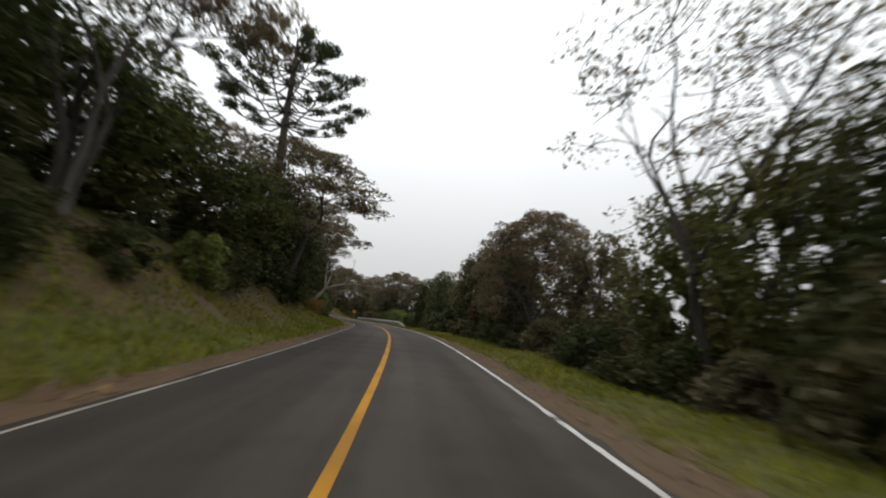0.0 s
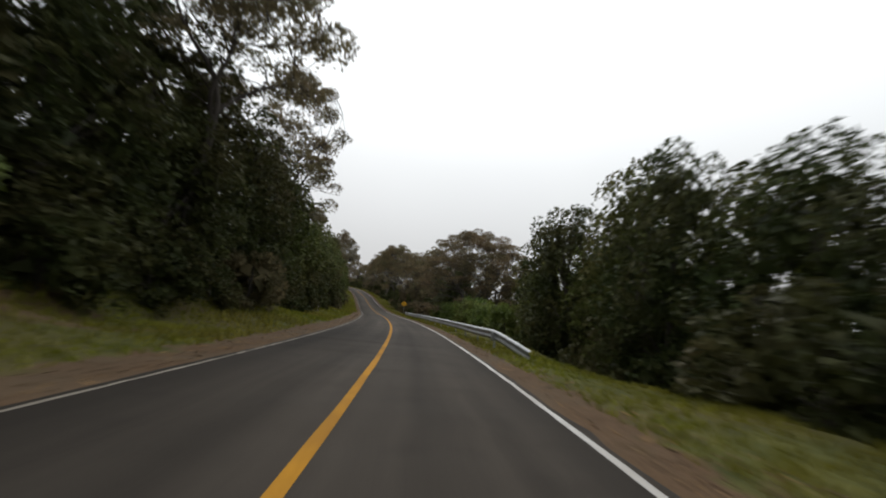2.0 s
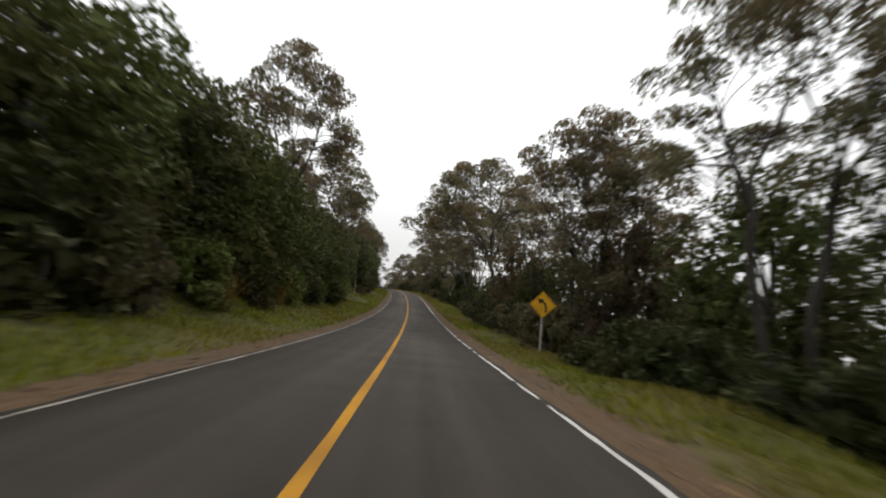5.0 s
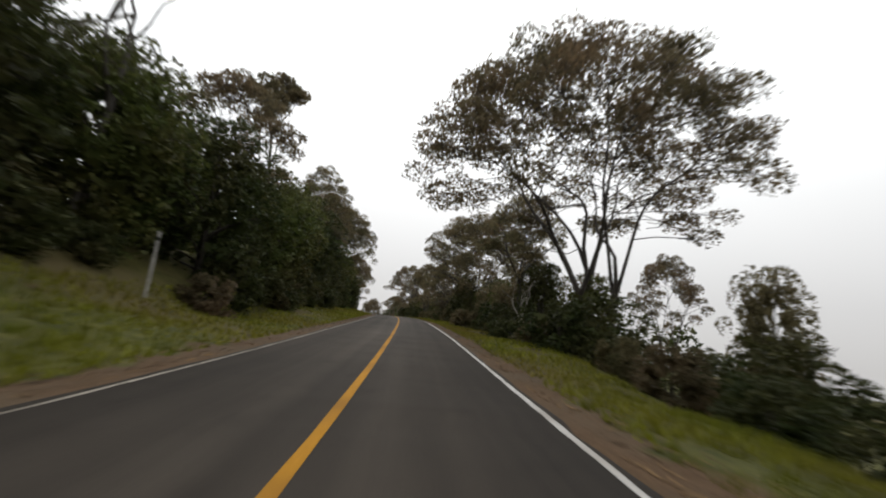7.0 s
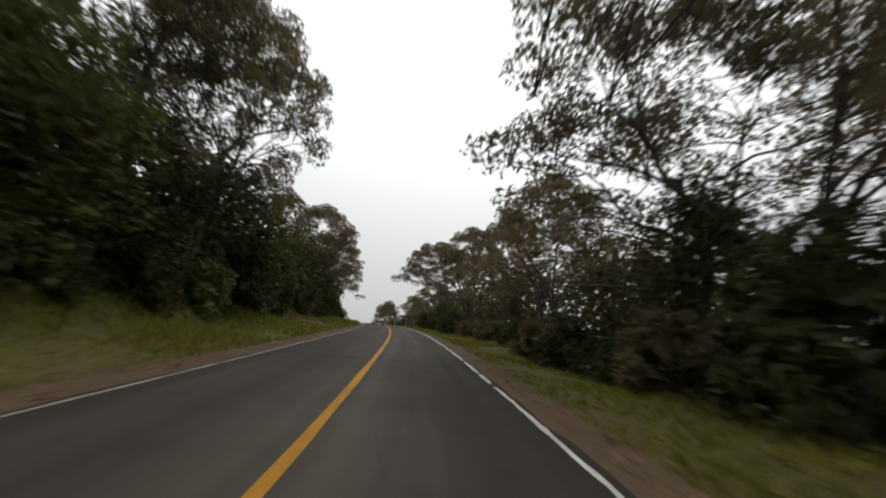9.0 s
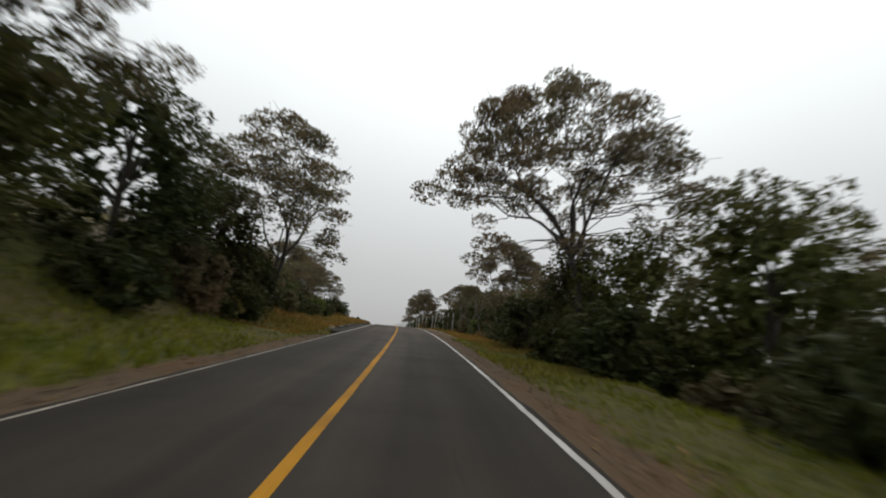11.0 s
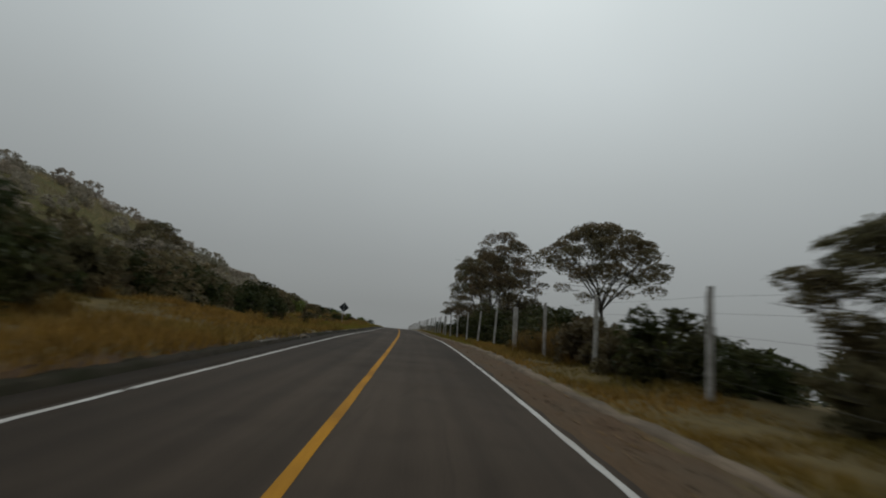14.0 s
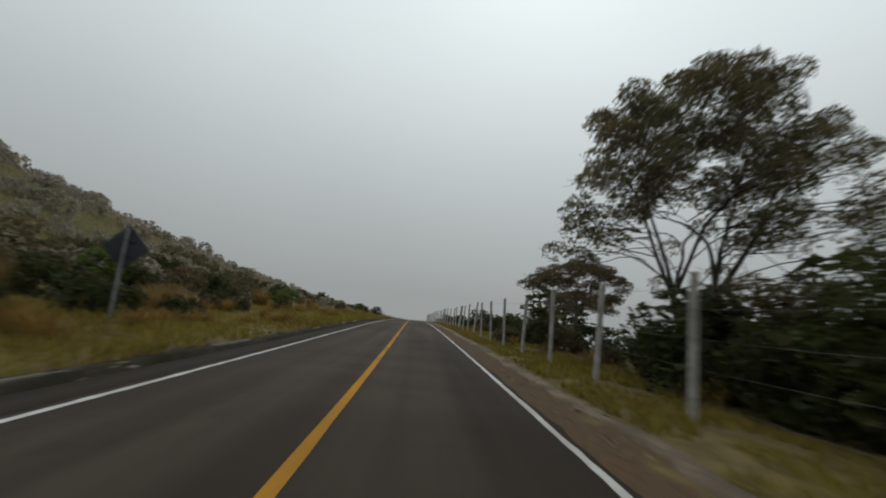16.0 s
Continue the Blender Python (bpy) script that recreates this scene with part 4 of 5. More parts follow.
# where the slope opens, uphill side
grove((12.85, -14.5, "dense_b", 5.6, 3.4), (13.08, -14, "flat_b", 6.4, 3.6), (13.2, -18.5, "dense_c", 7.5, 4),
      (13.3, -14.2, "flat_b", 7.2, 3.6), (13.52, -14.5, "flat_b", 8.2, 3.8), (13.65, -19, "dense_b", 8.5, 4),
      (13.76, -14.8, "flat_b", 9.2, 3.8))
# open hillside, uphill side
grove((13.9, -19.7, "flat_b", 12.8, 4.6), (14.09, -17.2, "airy", 12.4, 4.0), (14.2, -13.2, "veil", 9.0, 3.6),
      (16.08, -27.9, "flat_b", 9.7, 3.1), (22.5, -11.5, "dense", 3.4, 2))
# the thicket under the trees, then scrub on the open slopes
rng = np.random.default_rng(77)


def rise(u, d):
    return place(u, d)[2] - float(on_line(u)[2])


def thicket(u0, u1, every, near, far, species, weights, lo, hi):
    u = u0
    while u < u1:
        key = str(rng.choice(species, p=weights))
        d, k = rng.uniform(near, far), rng.uniform(lo, hi)
        if 1.62 < u < 2.06 and d < 0:
            u += 0.1
            continue
        if 7.2 < u < 7.72 and d < 0:
            d, k = d - (2.2 if u > 7.36 else 0.9), k * 0.95
        high, wide = STOCK[key][4], STOCK[key][5]
        plant(key, u, d, rise(u, d) + high * k * rng.uniform(0.75, 1.15), wide * k,
              label={"b": "dark leafy bush in the roadside thicket", "f": "light green roadside shrub", "d": "dry brown roadside shrub"}[key[0]],
              category="bush", group="roadside bushes", sink=0.25)
        u += every * rng.uniform(0.6, 1.4)


def scrub(name, stretches, mat, label, thin=2):
    """Bushes further back, too many to count, as one mesh."""
    rows = []
    for u0, u1, every, near, far, lo, hi in stretches:
        for u in np.arange(u0, u1, every):
            key = str(rng.choice(["bush", "bush_b", "bush_c"]))
            k = rng.uniform(lo, hi)
            rows.append((key, float(u + rng.uniform(-0.5, 0.5) * every), rng.uniform(near, far), STOCK[key][4] * k * rng.uniform(0.8, 1.15), STOCK[key][5] * k))
    tagged(part(name, scatter_mesh(name, rows, mat, thin)), label, "undergrowth", kind="stuff")


SPECIES = ["bush", "bush_b", "bush_c", "fresh", "dry"]
thicket(0.2, 4.8, 0.15, -9.2, -8.0, SPECIES, [0.45, 0.34, 0.12, 0.08, 0.01], 0.65, 1.05)
thicket(4.8, 7.3, 0.15, -9.2, -8.0, SPECIES, [0.20, 0.25, 0.22, 0.32, 0.01], 0.65, 1.1)
thicket(7.3, 12.0, 0.15, -9.2, -8.0, SPECIES, [0.45, 0.34, 0.12, 0.08, 0.01], 0.65, 1.05)
thicket(0.2, 2.4, 0.16, 7.9, 9.2, SPECIES, [0.42, 0.34, 0.16, 0.06, 0.02], 0.7, 1.1)
thicket(5.0, 7.1, 0.16, 7.9, 9.4, SPECIES, [0.40, 0.26, 0.24, 0.06, 0.04], 0.7, 1.1)
thicket(7.15, 7.75, 0.12, 8.6, 10.5, SPECIES, [0.40, 0.26, 0.24, 0.06, 0.04], 0.45, 0.65)
thicket(7.8, 12.2, 0.17, 7.8, 9.4, SPECIES, [0.40, 0.26, 0.24, 0.06, 0.04], 0.7, 1.1)
thicket(12.2, 13.8, 0.13, 8.8, 9.8, SPECIES, [0.4, 0.25, 0.25, 0.04, 0.06], 0.7, 1.1)
thicket(13.9, 14.9, 0.13, 8.6, 9.6, SPECIES, [0.4, 0.25, 0.25, 0.04, 0.06], 0.55, 0.75)
thicket(14.95, 15.6, 0.13, 8.6, 9.8, SPECIES, [0.4, 0.25, 0.25, 0.04, 0.06], 0.7, 1.0)
thicket(15.6, 16.62, 0.11, 8.6, 9.8, SPECIES, [0.62, 0.34, 0.0, 0.02, 0.02], 0.75, 1.05)
thicket(16.64, 17.5, 0.13, 8.8, 9.8, SPECIES, [0.4, 0.25, 0.25, 0.04, 0.06], 0.4, 0.6)
thicket(17.5, 21, 0.25, 8.6, 11, SPECIES, [0.2, 0.4, 0.2, 0.05, 0.15], 0.5, 0.8)
thicket(12.0, 14.6, 0.14, -11.8, -10.2, SPECIES, [0.3, 0.34, 0.22, 0.06, 0.08], 0.7, 1.0)
thicket(14.6, 16.4, 0.10, -18, -11.5, SPECIES, [0.34, 0.34, 0.2, 0.1, 0.02], 0.6, 1.15)
thicket(16.4, 17.6, 0.075, -19, -11.8, SPECIES, [0.3, 0.3, 0.14, 0.14, 0.12], 0.45, 0.85)
thicket(15.75, 17.6, 0.085, -11.6, -8.8, SPECIES, [0.08, 0.22, 0.12, 0.18, 0.40], 0.25, 0.5)
thicket(17.6, 22, 0.14, -26, -13, SPECIES, [0.2, 0.3, 0.2, 0.2, 0.1], 0.5, 0.9)
scrub("undergrowth", [(0.2, 3.3, 0.17, 10.0, 15, 1.1, 1.6), (4.8, 5.2, 0.14, 10.0, 15, 1.1, 1.6), (3.2, 5.4, 0.16, 14, 24, 0.9, 1.3),
                      (5.2, 7.1, 0.15, 10.5, 14, 1.0, 1.5), (7.8, 12.3, 0.15, 10.5, 14, 1.0, 1.5),
                      (7.0, 8.0, 0.07, 10.5, 22, 0.9, 1.3)], LEAF, "dark undergrowth on the wooded slope", 1)
scrub("undergrowth", [(12.0, 13.9, 0.14, 10.5, 14.5, 1.0, 1.5), (13.9, 15.0, 0.16, 10.5, 14.5, 0.6, 0.9), (15.0, 16.5, 0.14, 10.5, 14.5, 0.8, 1.2), (16.5, 17.3, 0.14, 10.5, 14.5, 0.4, 0.65)], LEAF, "dark undergrowth between the trees")
scrub("hillside_scrub", [(12.0, 15.2, 0.10, -20, -12, 0.8, 1.2), (14.4, 18.8, 0.06, -30, -14, 0.55, 1.05), (17.5, 26, 0.35, 11, 22, 0.6, 1.0)],
      LEAFB, "olive scrub at the foot of the open hillside")
# scrub further up the hill, with mist put into its pale colour
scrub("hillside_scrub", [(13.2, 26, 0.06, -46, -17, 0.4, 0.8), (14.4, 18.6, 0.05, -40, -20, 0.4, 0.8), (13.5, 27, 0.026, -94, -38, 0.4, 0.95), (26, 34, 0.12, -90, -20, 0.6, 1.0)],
      SCRUB, "brown scrub covering the open hillside, its colour paled to stand in for mist", 5)
rows = []
for u0, u1, near, far, n, lo, hi in ((-1, 12, -70, -17, 110, 8, 14), (-1, 12.4, 19, 80, 130, 6, 12), (12.4, 20, 17, 70, 50, 4, 8)):
    for j in range(n):
        t = rng.uniform(0, 1)
        rows.append((str(rng.choice(["dense", "dense_b", "dense_c"])), rng.uniform(u0, u1), near + (far - near) * t, rng.uniform(lo, hi), rng.uniform(3.2, 5.2)))
rows = [r for r in rows if not (6.9 < r[1] < 9.4 and r[2] > 0)]
tagged(part("woodland", scatter_mesh("woodland", rows, LEAF, 22)), "dark woodland on the slopes behind the roadside trees", "woodland", kind="stuff")
for u, d, k in ((3.85, 9.6, 1.0), (4.0, 11.0, 1.2), (4.25, 9.8, 0.9), (4.45, 11.5, 1.1), (3.7, 11, 1.0), (4.65, 9.6, 0.9), (3.45, 10.5, 0.9), (4.12, 10.2, 1.0), (3.6, 9.4, 0.8), (4.55, 10.4, 1.0)):
    plant("fresh", u, d, 3.0 * k, 2.1 * k, label="light green shrub behind the guard rail", category="bush", group="roadside bushes")
for u, d, k in ((1.84, -7.6, 0.9), (2.0, -7.8, 1.0), (1.7, -7.9, 0.8), (5.75, -8.4, 0.9), (6.05, -8.3, 0.8), (14.87, 7.9, 0.75), (14.95, 7.8, 0.7), (14.92, 8.9, 0.9), (14.80, 7.7, 0.75), (14.90, 7.5, 0.8), (14.99, 7.6, 0.8), (14.84, 8.4, 0.9), (14.94, 8.2, 0.85), (15.02, 8.0, 0.8), (16.85, -10.5, 0.7), (16.6, -12.5, 0.7),
                (16.95, -11.5, 0.8), (17.6, -12, 0.8), (18.4, -12.5, 0.8)):
    plant("tussock", u, d, rise(u, d) + 2.0 * k, 1.5 * k, label="tall clump of dry arching grass", category="grass", group="grass tussocks")
for u, d, k in ((14.72, 8.1, 1.0), (14.9, 8.5, 0.95), (14.97, 8.3, 0.9), (14.6, 8.4, 0.9), (13.0, 8.9, 1.1), (17.3, 7.4, 0.7), (17.8, 7.6, 0.6)):
    plant("dry", u, d, rise(u, d) + 1.7 * k, 1.5 * k, label="dry orange-brown bush by the fence", category="bush", group="roadside bushes")
for k in range(150):
    u, left = rng.uniform(15.3, 18) if k % 5 < 2 else rng.uniform(12.1, 21), k % 5 < 2 or rng.random() < 0.72
    d = rng.uniform(-12.5, -6.0) if left else rng.uniform(6.6, 8.0)
    plant("tussock_low", u, d, rise(u, d) + rng.uniform(0.45, 0.9), rng.uniform(0.5, 0.95),
          label="low clump of dry straw-coloured grass", category="grass", group="grass tussocks", sink=0.03)


# ---- grass on the verges ----
def sward(name, u0, u1, d0, d1, count, tall, mat, label, seed):
    rng = np.random.default_rng(seed)
    u = rng.uniform(u0, u1, count)
    d = d0 + (d1 - d0) * rng.random(count)
    cx, cy, cz, tx, ty = on_line(u)
    x, y = cx + ty * d, cy - tx * d
    bare = (d < 0) & (d > -4.5) & (u > 1.9) & (u < 4.9)
    keep = (hills(x, y, 0.55) + 0.6 * hills(x, y, 1.7) > -0.95) & ~bare
    x, y = x[keep], y[keep]
    n = len(x)
    p = np.stack([x, y, ground_height(x, y) - 0.02], -1)
    q = rng.uniform(0, 6.283, n)
    s = np.stack([np.cos(q), np.sin(q), 0 * q], -1) * rng.uniform(0.02, 0.05, n)[:, None]
    h = tall * rng.uniform(0.4, 1.2, n) * (0.75 + 0.4 * hills(x, y, 0.35))
    top = p + np.stack([rng.normal(size=n) * 0.35 * h, rng.normal(size=n) * 0.35 * h, h], -1)
    v = np.stack([p - s, p + s, top], 1).reshape(-1, 3)
    tagged(part(name, mesh_of(name, v, np.arange(n * 3).reshape(-1, 3), mat)), label, "grass", kind="stuff")


sward("verge_grass", -0.2, 12.2, -9.6, -3.95, 104000, 0.26, GRASS, "green grass on the uphill verge", 1)
sward("verge_grass", -0.2, 12.2, 3.95, 7.9, 84000, 0.22, GRASS, "green and yellowing grass on the downhill verge", 2)
sward("dry_verge_grass", 11.8, 15.5, -12.5, -4.5, 62000, 0.36, DRYGRASS, "dry golden grass on the open verge", 3)
sward("dry_verge_grass", 15.2, 21, -12.5, -4.5, 76000, 0.28, STRAW, "short yellow-green grass on the open verge", 6)
sward("dry_verge_grass", 11.8, 15.5, 4.95, 8.6, 32000, 0.30, DRYGRASS, "dry golden grass along the fence", 4)
sward("dry_verge_grass", 15.2, 20, 4.4, 8.6, 48000, 0.24, STRAW, "yellow-green grass along the fence", 7)
sward("hill_grass", 13, 28, -95, -12, 90000, 0.9, HILLGRASS, "dry grass on the open hillside", 5)


def litter(name, u0, u1, d0, d1, count, seed):
    """Fallen leaves, twigs and small clods on the shoulder."""
    rng = np.random.default_rng(seed)
    u = rng.uniform(u0, u1, count)
    d = d0 + (d1 - d0) * rng.random(count) ** 1.3
    cx, cy, cz, tx, ty = on_line(u)
    x, y = cx + ty * d, cy - tx * d
    p = np.stack([x, y, ground_height(x, y) + 0.012], -1)
    a = rng.normal(size=(count, 3)) * [1, 1, 0.25]
    b = np.cross(a, [0, 0, 1.0]) * rng.uniform(0.3, 0.8, count)[:, None] + rng.normal(size=(count, 3)) * [0, 0, 0.2]
    s = rng.uniform(0.02, 0.065, count)[:, None]
    v = np.stack([p - a * s, p + b * s, p + a * s], 1).reshape(-1, 3)
    tagged(part(name, mesh_of(name, v, np.arange(count * 3).reshape(-1, 3), LITTER)), "brown fallen leaves and clods on the shoulder", "leaf litter", kind="stuff")


litter("leaf_litter", 0, 12, -3.4, -4.5, 18000, 31)
litter("leaf_litter", 0, 12.4, 3.4, 4.9, 25000, 32)
litter("leaf_litter", 12.4, 18, 3.4, 4.6, 4000, 33)


# ---- guard rail ----
def stand(u, d, h=0.0, turn=0.0):
    """Pose on the ground at the road, its y axis along the road."""
    cx, cy, cz, tx, ty = on_line(u)
    x, y, z = place(u, d)
    return pose(x, y, z + h, 0, 0, math.degrees(math.atan2(-tx, ty)) + turn)


def guard_rail():
    root = new("guard_rail")
    outline = [(0.0, 0.45), (0.075, 0.415), (0.11, 0.375), (0.11, 0.335), (0.035, 0.255), (0.035, 0.205), (0.11, 0.135), (0.11, 0.095), (0.075, 0.045), (0.0, 0.0)]
    us = np.arange(2.60, 5.06, 0.03)
    cx, cy, cz, tx, ty = on_line(us)
    flare = 0.75 * np.clip(1 - (us - 2.60) / 0.30, 0, 1) ** 1.6 + 0.5 * step(4.85, 5.06, us)
    dip = 0.55 * np.clip(1 - (us - 2.60) / 0.16, 0, 1) ** 1.2
    verts, faces = [], []
    for depth in (0.0, 0.006):
        for k in range(len(us)):
            for o, h in outline:
                d = 4.72 - o + depth + flare[k]
                verts.append((cx[k] + ty[k] * d, cy[k] - tx[k] * d, cz[k] + 0.34 + h - dip[k] - 0.03))
    m, n = len(outline), len(us)
    for s in range(2):
        for k in range(n - 1):
            for j in range(m - 1):
                a = s * n * m + k * m + j
                faces.append((a, a + 1, a + m + 1, a + m))
    part("rail", mesh_of("rail", np.array(verts), np.array(faces), STEEL, smooth=True), root, "galvanised two-wave steel beam")
    bm = bmesh.new()
    box(bm, (0.07, 0.12, 1.1), (0, 0, 0.16), 0.008)
    post = bm_mesh("post", bm, STEEL)
    bm = bmesh.new()
    box(bm, (0.14, 0.10, 0.38), (0, 0, 0), 0.008)
    block = bm_mesh("spacer", bm, STEEL)
    for u in np.arange(2.75, 5.0, 0.155):
        p = part("post", post, root)
        p.matrix_basis = stand(float(u), 4.93)
        b = part("spacer", block, root)
        b.matrix_basis = stand(float(u), 4.80, 0.57)
    return tagged(root, "galvanised steel guard rail with a turned-down end", "guard rail")


guard_rail()


# ---- signs and markers ----
def diamond(bm, half, thick, corner=0.08):
    """A diamond plate with rounded corners, facing -y, centred on the origin."""
    pts = []
    for k in range(4):
        a = math.pi / 2 * k
        tip = Vector((math.cos(a), 0, math.sin(a))) * (half - corner * 1.414)
        for j in range(-2, 3):
            b = a + j * math.pi / 8
            pts.append(tip + Vector((math.cos(b), 0, math.sin(b))) * corner)
    front = [bm.verts.new(p + Vector((0, -thick / 2, 0))) for p in pts]
    rear = [bm.verts.new(p + Vector((0, thick / 2, 0))) for p in pts]
    bm.faces.new(front)
    bm.faces.new(rear[::-1])
    for k in range(len(pts)):
        j = (k + 1) % len(pts)
        bm.faces.new((front[k], rear[k], rear[j], front[j]))


def warning_sign(u, d):
    root = new("warning_sign")
    bm = bmesh.new()
    diamond(bm, 0.70, 0.012)
    plate = part("plate", bm_mesh("plate", bm, SIGNY), root, "yellow diamond plate")
    plate.location = (0, 0, 2.40)
    # bent arrow: shaft of three bars and a head
    bm = bmesh.new()
    path = [(0.16, -0.34), (0.17, -0.12), (0.10, 0.06), (-0.06, 0.20)]
    for (x0, z0), (x1, z1) in zip(path, path[1:]):
        ln, an = math.hypot(x1 - x0, z1 - z0), math.atan2(z1 - z0, x1 - x0)
        box(bm, (ln + 0.06, 0.006, 0.10), ((x0 + x1) / 2, 0, (z0 + z1) / 2), 0, Matrix.Rotation(-an, 4, "Y"))
    head = [bm.verts.new(p) for p in ((-0.30, 0, 0.30), (0.06, 0, 0.27), (-0.16, 0, 0.02))]
    back = [bm.verts.new(v.co + Vector((0, 0.006, 0))) for v in head]
    bm.faces.new(head)
    bm.faces.new(back[::-1])
    for k in range(3):
        bm.faces.new((head[k], back[k], back[(k + 1) % 3], head[(k + 1) % 3]))
    arrow = part("arrow", bm_mesh("arrow", bm, BLACK), plate, "black bend-left arrow")
    arrow.location = (0, -0.012, 0)
    bm = bmesh.new()
    for k in range(4):
        a = math.pi / 4 + math.pi / 2 * k
        box(bm, (0.86, 0.005, 0.02), (math.cos(a) * 0.45, 0, math.sin(a) * 0.45), 0, Matrix.Rotation(-(a + math.pi / 2), 4, "Y"))
    rim = part("border", bm_mesh("border", bm, BLACK), plate, "thin black border")
    rim.location = (0, -0.0105, 0)
    bm = bmesh.new()
    box(bm, (0.09, 0.09, 3.2), (0, 0, 1.1), 0.01)
    post = part("post", bm_mesh("post", bm, POSTC), root, "square weathered post")
    post.location = (0, 0.06, 0)
    root.matrix_basis = stand(u, d)
    return tagged(root, "yellow diamond bend warning sign on a grey post", "road sign")


warning_sign(5.80, 7.05)


def sign_from_behind(u, d):
    root = new("bend_marker_sign")
    bm = bmesh.new()
    diamond(bm, 0.69, 0.01)
    plate = part("plate", bm_mesh("plate", bm, SIGNBACK), root, "dark unpainted back of a diamond plate")
    plate.location = (0, 0.05, 2.12)
    for z in (0.22, -0.22):
        bm = bmesh.new()
        box(bm, (0.5, 0.03, 0.04), (0, -0.02, 2.12 + z), 0.004)
        part("brace", bm_mesh("brace", bm, SIGNBACK), root)
    v, f = tubes([[((0, 0, -0.4), 0.045), ((0, 0, 1.2), 0.045), ((0, 0, 2.72), 0.045)]], 12)
    part("pole", mesh_of("pole", v, f, STEEL, smooth=True), root, "grey round steel pole")
    root.matrix_basis = stand(u, d, 0, 6) @ pose(0, 0, 0, 0, 2.5, 0)
    return tagged(root, "dark back of a diamond road sign on a steel pole", "road sign")


sign_from_behind(16.58, -8.1)


def marker_post(u, d, tall, label):
    root = new("marker_post")
    bm = bmesh.new()
    box(bm, (0.10, 0.06, tall + 0.3), (0, 0, tall / 2 - 0.15), 0.012)
    part("shaft", bm_mesh("shaft", bm, POSTC), root, "whitewashed square shaft")
    bm = bmesh.new()
    box(bm, (0.11, 0.07, 0.14), (0, 0, tall - 0.28), 0.01)
    part("band", bm_mesh("band", bm, BLACK), root, "dark band")
    root.matrix_basis = stand(u, d)
    return tagged(root, label, "marker post")


marker_post(7.60, -8.6, 2.4, "tall thin whitish roadside marker post in the grass")
marker_post(3.70, -7.2, 0.9, "short pale roadside marker stake by the bushes")
marker_post(4.02, 5.6, 0.42, "small white reflector post behind the guard rail")
for u, d in ((17.55, -10.2), (17.75, -10.2), (17.95, -10.3)):
    marker_post(u, d, 1.1, "short pale wooden stake on the open verge")


# ---- fence: concrete posts and wires ----
def fence():
    rng = np.random.default_rng(9)
    bm = bmesh.new()
    box(bm, (0.13, 0.135, 2.95), (0, 0, 1.07), 0.025)
    box(bm, (0.112, 0.118, 0.35), (0, -0.01, 2.50), 0.025, Matrix.Rotation(radians(7), 4, "X"))
    straight = bm_mesh("fence_post", bm, POSTC)
    bm = bmesh.new()
    box(bm, (0.26, 0.22, 3.1), (0, 0, 1.12), 0.04)
    stout = bm_mesh("fence_post", bm, POSTC)
    tops = []
    near = ((13.66, 7.6), (13.89, 7.6), (14.13, 7.7), (14.41, 8.0), (14.62, 7.4), (14.83, 7.15), (15.02, 6.85),
            (15.29, 6.95), (15.45, 6.4), (15.65, 6.2), (15.905, 6.1), (16.11, 5.9), (16.32, 5.85), (16.515, 6.05), (16.68, 5.95))
    row = [(13.25, 7.6), (13.44, 7.6)] + list(near) + [(16.87 + 0.184 * k, 6.0) for k in range(36)]
    for k, (u, d) in enumerate(row):
        big = k in (8, 24)
        ob = new("fence_post", stout if big else straight)
        lean = rng.normal(size=2) * 2.2
        ob.matrix_basis = stand(u, d, rng.uniform(-0.12, 0.06)) @ pose(0, 0, 0, lean[0], lean[1], rng.uniform(-8, 8))
        tagged(ob, "stout weathered concrete fence post" if big else "weathered grey concrete fence post standing in dry grass", "fence post", "roadside fence")
        tops.append(ob.matrix_basis.copy())
    for h in (0.5, 1.0, 1.5, 2.0, 2.4):
        rows = []
        for a, b in zip(tops, tops[1:]):
            p, q = a @ Vector((-0.08, 0, h)), b @ Vector((-0.08, 0, h))
            rows += [(p, 0.003), ((p + q) / 2 - Vector((0, 0, 0.03)), 0.003)]
        v, f = tubes([rows], 4)
        tagged(part("fence_wire", mesh_of("fence_wire", v, f, WIRE, smooth=True)), "thin rusty wire strung between the concrete posts", "fence wire", "roadside fence")


fence()

# ---- kerbs and the drain of the open stretch ----
def culvert_head(u, d, turn):
    """A broken concrete head wall over a drain inlet."""
    root = new("culvert_head")
    bm = bmesh.new()
    box(bm, (0.20, 1.30, 0.16), (-0.18, 0, 0.10), 0.03)
    part("lintel", bm_mesh("lintel", bm, CRUMBLE), root, "chipped pale concrete lintel")
    for y in (-0.58, 0.58):
        bm = bmesh.new()
        box(bm, (0.34, 0.14, 0.42), (-0.08, y, -0.08), 0.03)
        part("cheek", bm_mesh("cheek", bm, CONCRETE), root)
    # no hole here: a solid black block paints the shade of the opening
    bm = bmesh.new()
    box(bm, (0.10, 1.02, 0.30), (-0.24, 0, -0.12), 0.01)
    part("inlet", bm_mesh("inlet", bm, BLACK), root, "black block for the shade inside the drain inlet")
    root.matrix_basis = stand(u, d, 0.04, turn)
    return tagged(root, "low broken concrete drain head beside the gutter", "culvert", "drain heads")


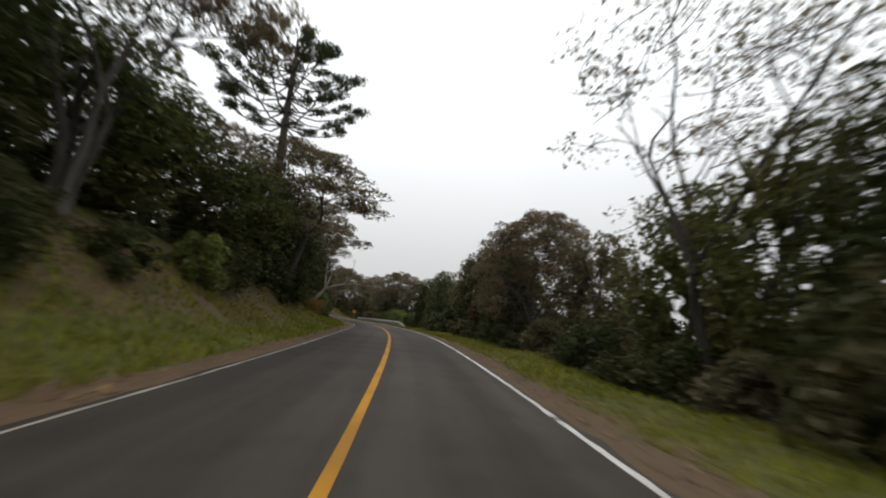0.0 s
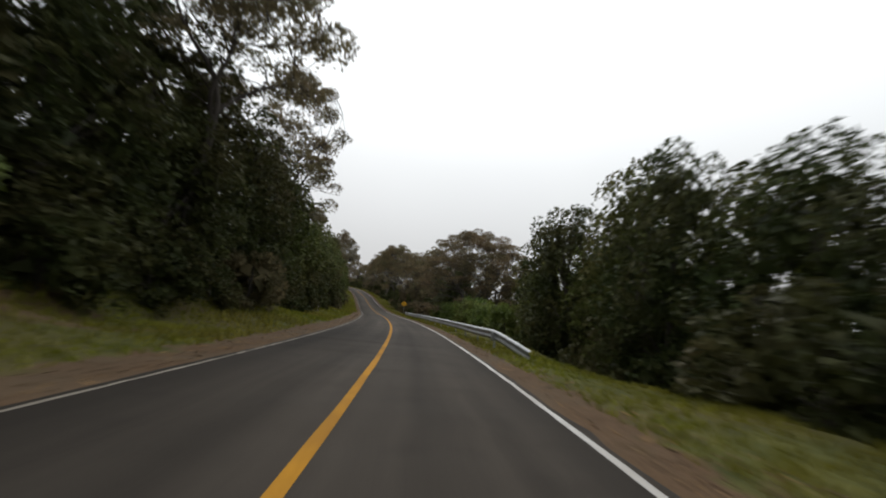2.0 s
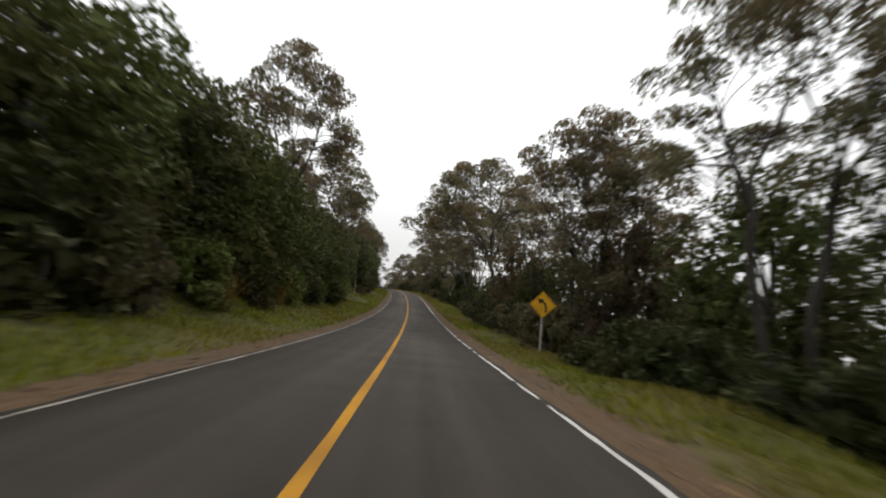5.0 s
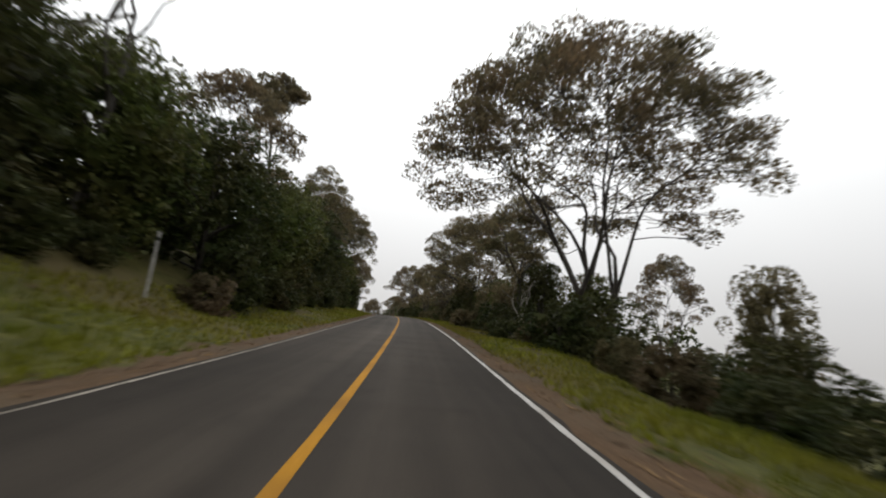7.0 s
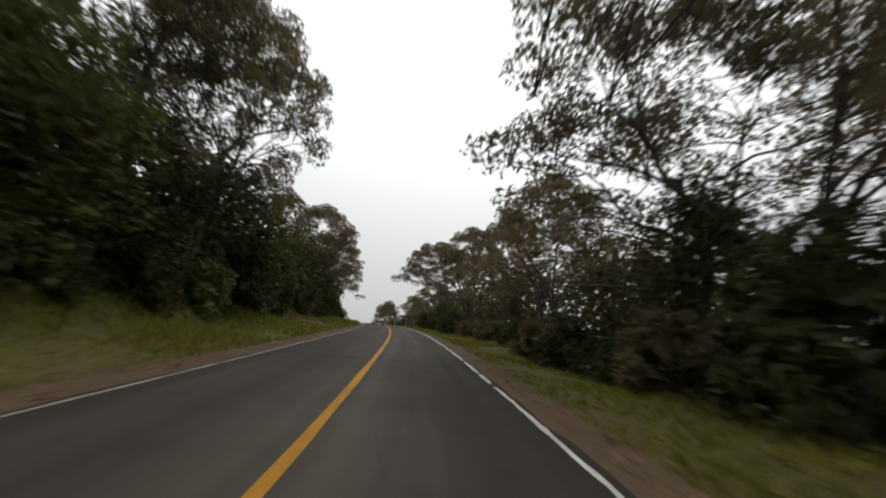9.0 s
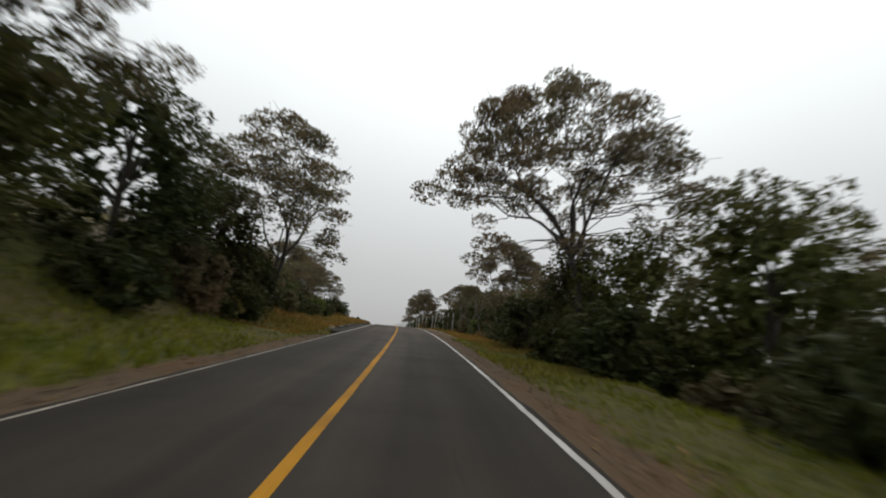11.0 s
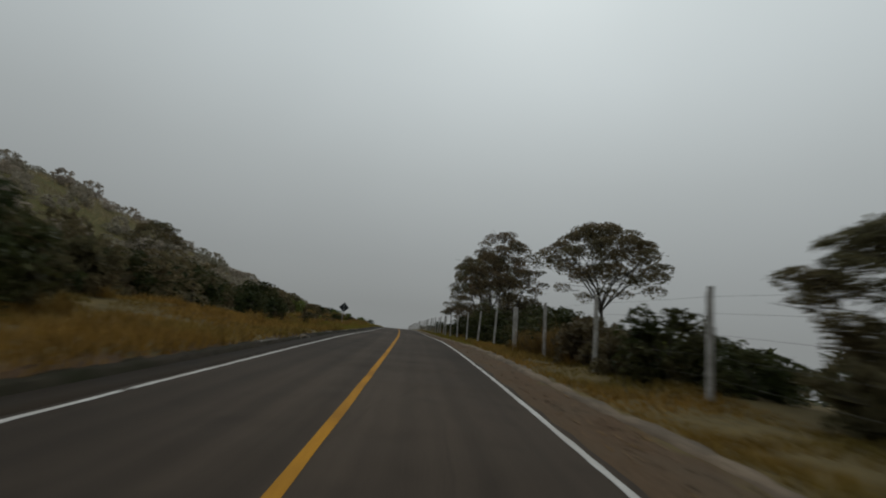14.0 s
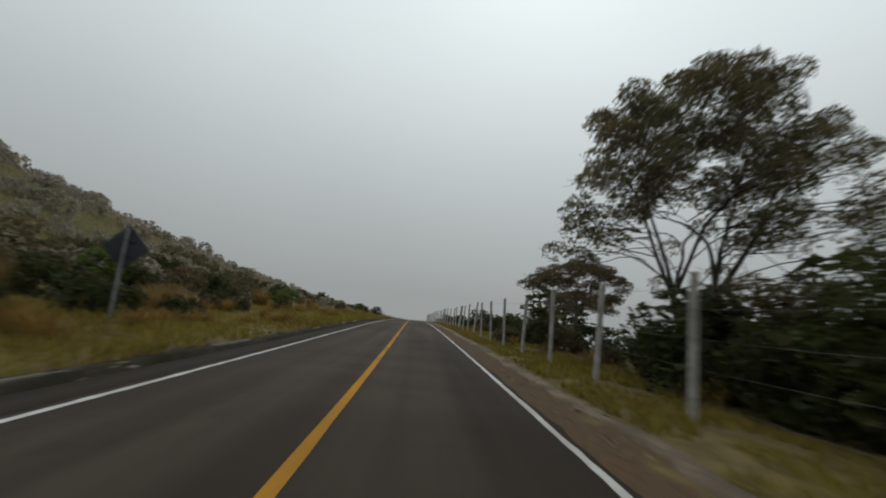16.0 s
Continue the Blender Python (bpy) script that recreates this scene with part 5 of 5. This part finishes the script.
for u, d, turn in ((13.33, -4.22, 3), (14.86, -4.2, -4), (15.85, -4.24, 2), (16.34, -4.2, -2)):
    culvert_head(u, d, turn)
rng = np.random.default_rng(21)
us = np.arange(11.96, 26, 0.012)
cx, cy, cz, tx, ty = on_line(us)
lower = -0.30 * (1 - step(11.96, 12.4, us)) - 0.05 * np.clip(np.sin(us * 7.3) + np.sin(us * 17.1) - 0.9, 0, 1)
rows = []
for w, h, wig in ((-4.08, -0.34, 0.02), (-4.24, 0.0, 0.035), (-4.42, 0.035, 0.03), (-4.60, 0.02, 0.03), (-4.66, -0.34, 0.02)):
    w = w + wig * rng.normal(size=len(us)) + 0.05 * np.sin(us * 11)
    rows.append(np.stack([cx + ty * w, cy - tx * w, cz + h + lower + 0.018 * rng.normal(size=len(us))], -1))
v = np.stack(rows, 1)
k = np.arange(len(us) * 5).reshape(-1, 5)
f = np.stack([k[:-1, :-1], k[:-1, 1:], k[1:, 1:], k[1:, :-1]], -1).reshape(-1, 4)
tagged(part("kerb", mesh_of("kerb", v.reshape(-1, 3), f, DARKKERB)), "low broken dark brown concrete kerb behind the gutter", "kerb", kind="structure")
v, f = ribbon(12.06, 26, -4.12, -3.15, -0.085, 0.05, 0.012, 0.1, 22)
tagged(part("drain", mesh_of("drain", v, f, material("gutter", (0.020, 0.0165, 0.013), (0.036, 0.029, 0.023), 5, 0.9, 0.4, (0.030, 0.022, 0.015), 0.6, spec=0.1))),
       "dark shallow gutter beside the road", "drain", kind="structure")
rng = np.random.default_rng(23)
vs, fs, n, u = [], [], 0, 12.1
while u < 26:
    ln = rng.uniform(0.02, 0.12)
    v, f = ribbon(u, u + ln, -4.44 + rng.uniform(-0.03, 0.03), -4.33, 0.042 + rng.uniform(0, 0.012), 0.03, 0.008, 0.06, int(u * 50))
    vs.append(v)
    fs.append(f + n)
    n += len(v)
    u += ln + rng.uniform(0.05, 0.45)
tagged(part("kerb_lip", mesh_of("kerb_lip", np.concatenate(vs), np.concatenate(fs), CONCRETE)), "broken pale lip along the drain's kerb", "kerb", kind="structure")
us = np.arange(12.6, 26, 0.012)
wig = rng.normal(size=(len(us), 2)) * 0.035
cx, cy, cz, tx, ty = on_line(us)
mid = 4.66 - 0.5 * step(14.9, 15.8, us) + 0.07 * np.sin(us * 9) + 0.05 * np.sin(us * 31)
rows = []
for w, h in ((mid - 0.24 + wig[:, 0], -0.12), (mid - 0.18 + wig[:, 0], 0.005), (mid + 0.14 + wig[:, 1], 0.02), (mid + 0.2 + wig[:, 1], -0.12)):
    rows.append(np.stack([cx + ty * w, cy - tx * w, cz + h + 0.02 * rng.normal(size=len(us))], -1))
v = np.stack(rows, 1)
k = np.arange(len(us) * 4).reshape(-1, 4)
f = np.stack([k[:-1, :-1], k[:-1, 1:], k[1:, 1:], k[1:, :-1]], -1).reshape(-1, 4)
tagged(part("edging", mesh_of("edging", v.reshape(-1, 3), f, CRUMBLE, smooth=True)), "crumbling low concrete edging between soil and grass", "kerb", kind="structure")
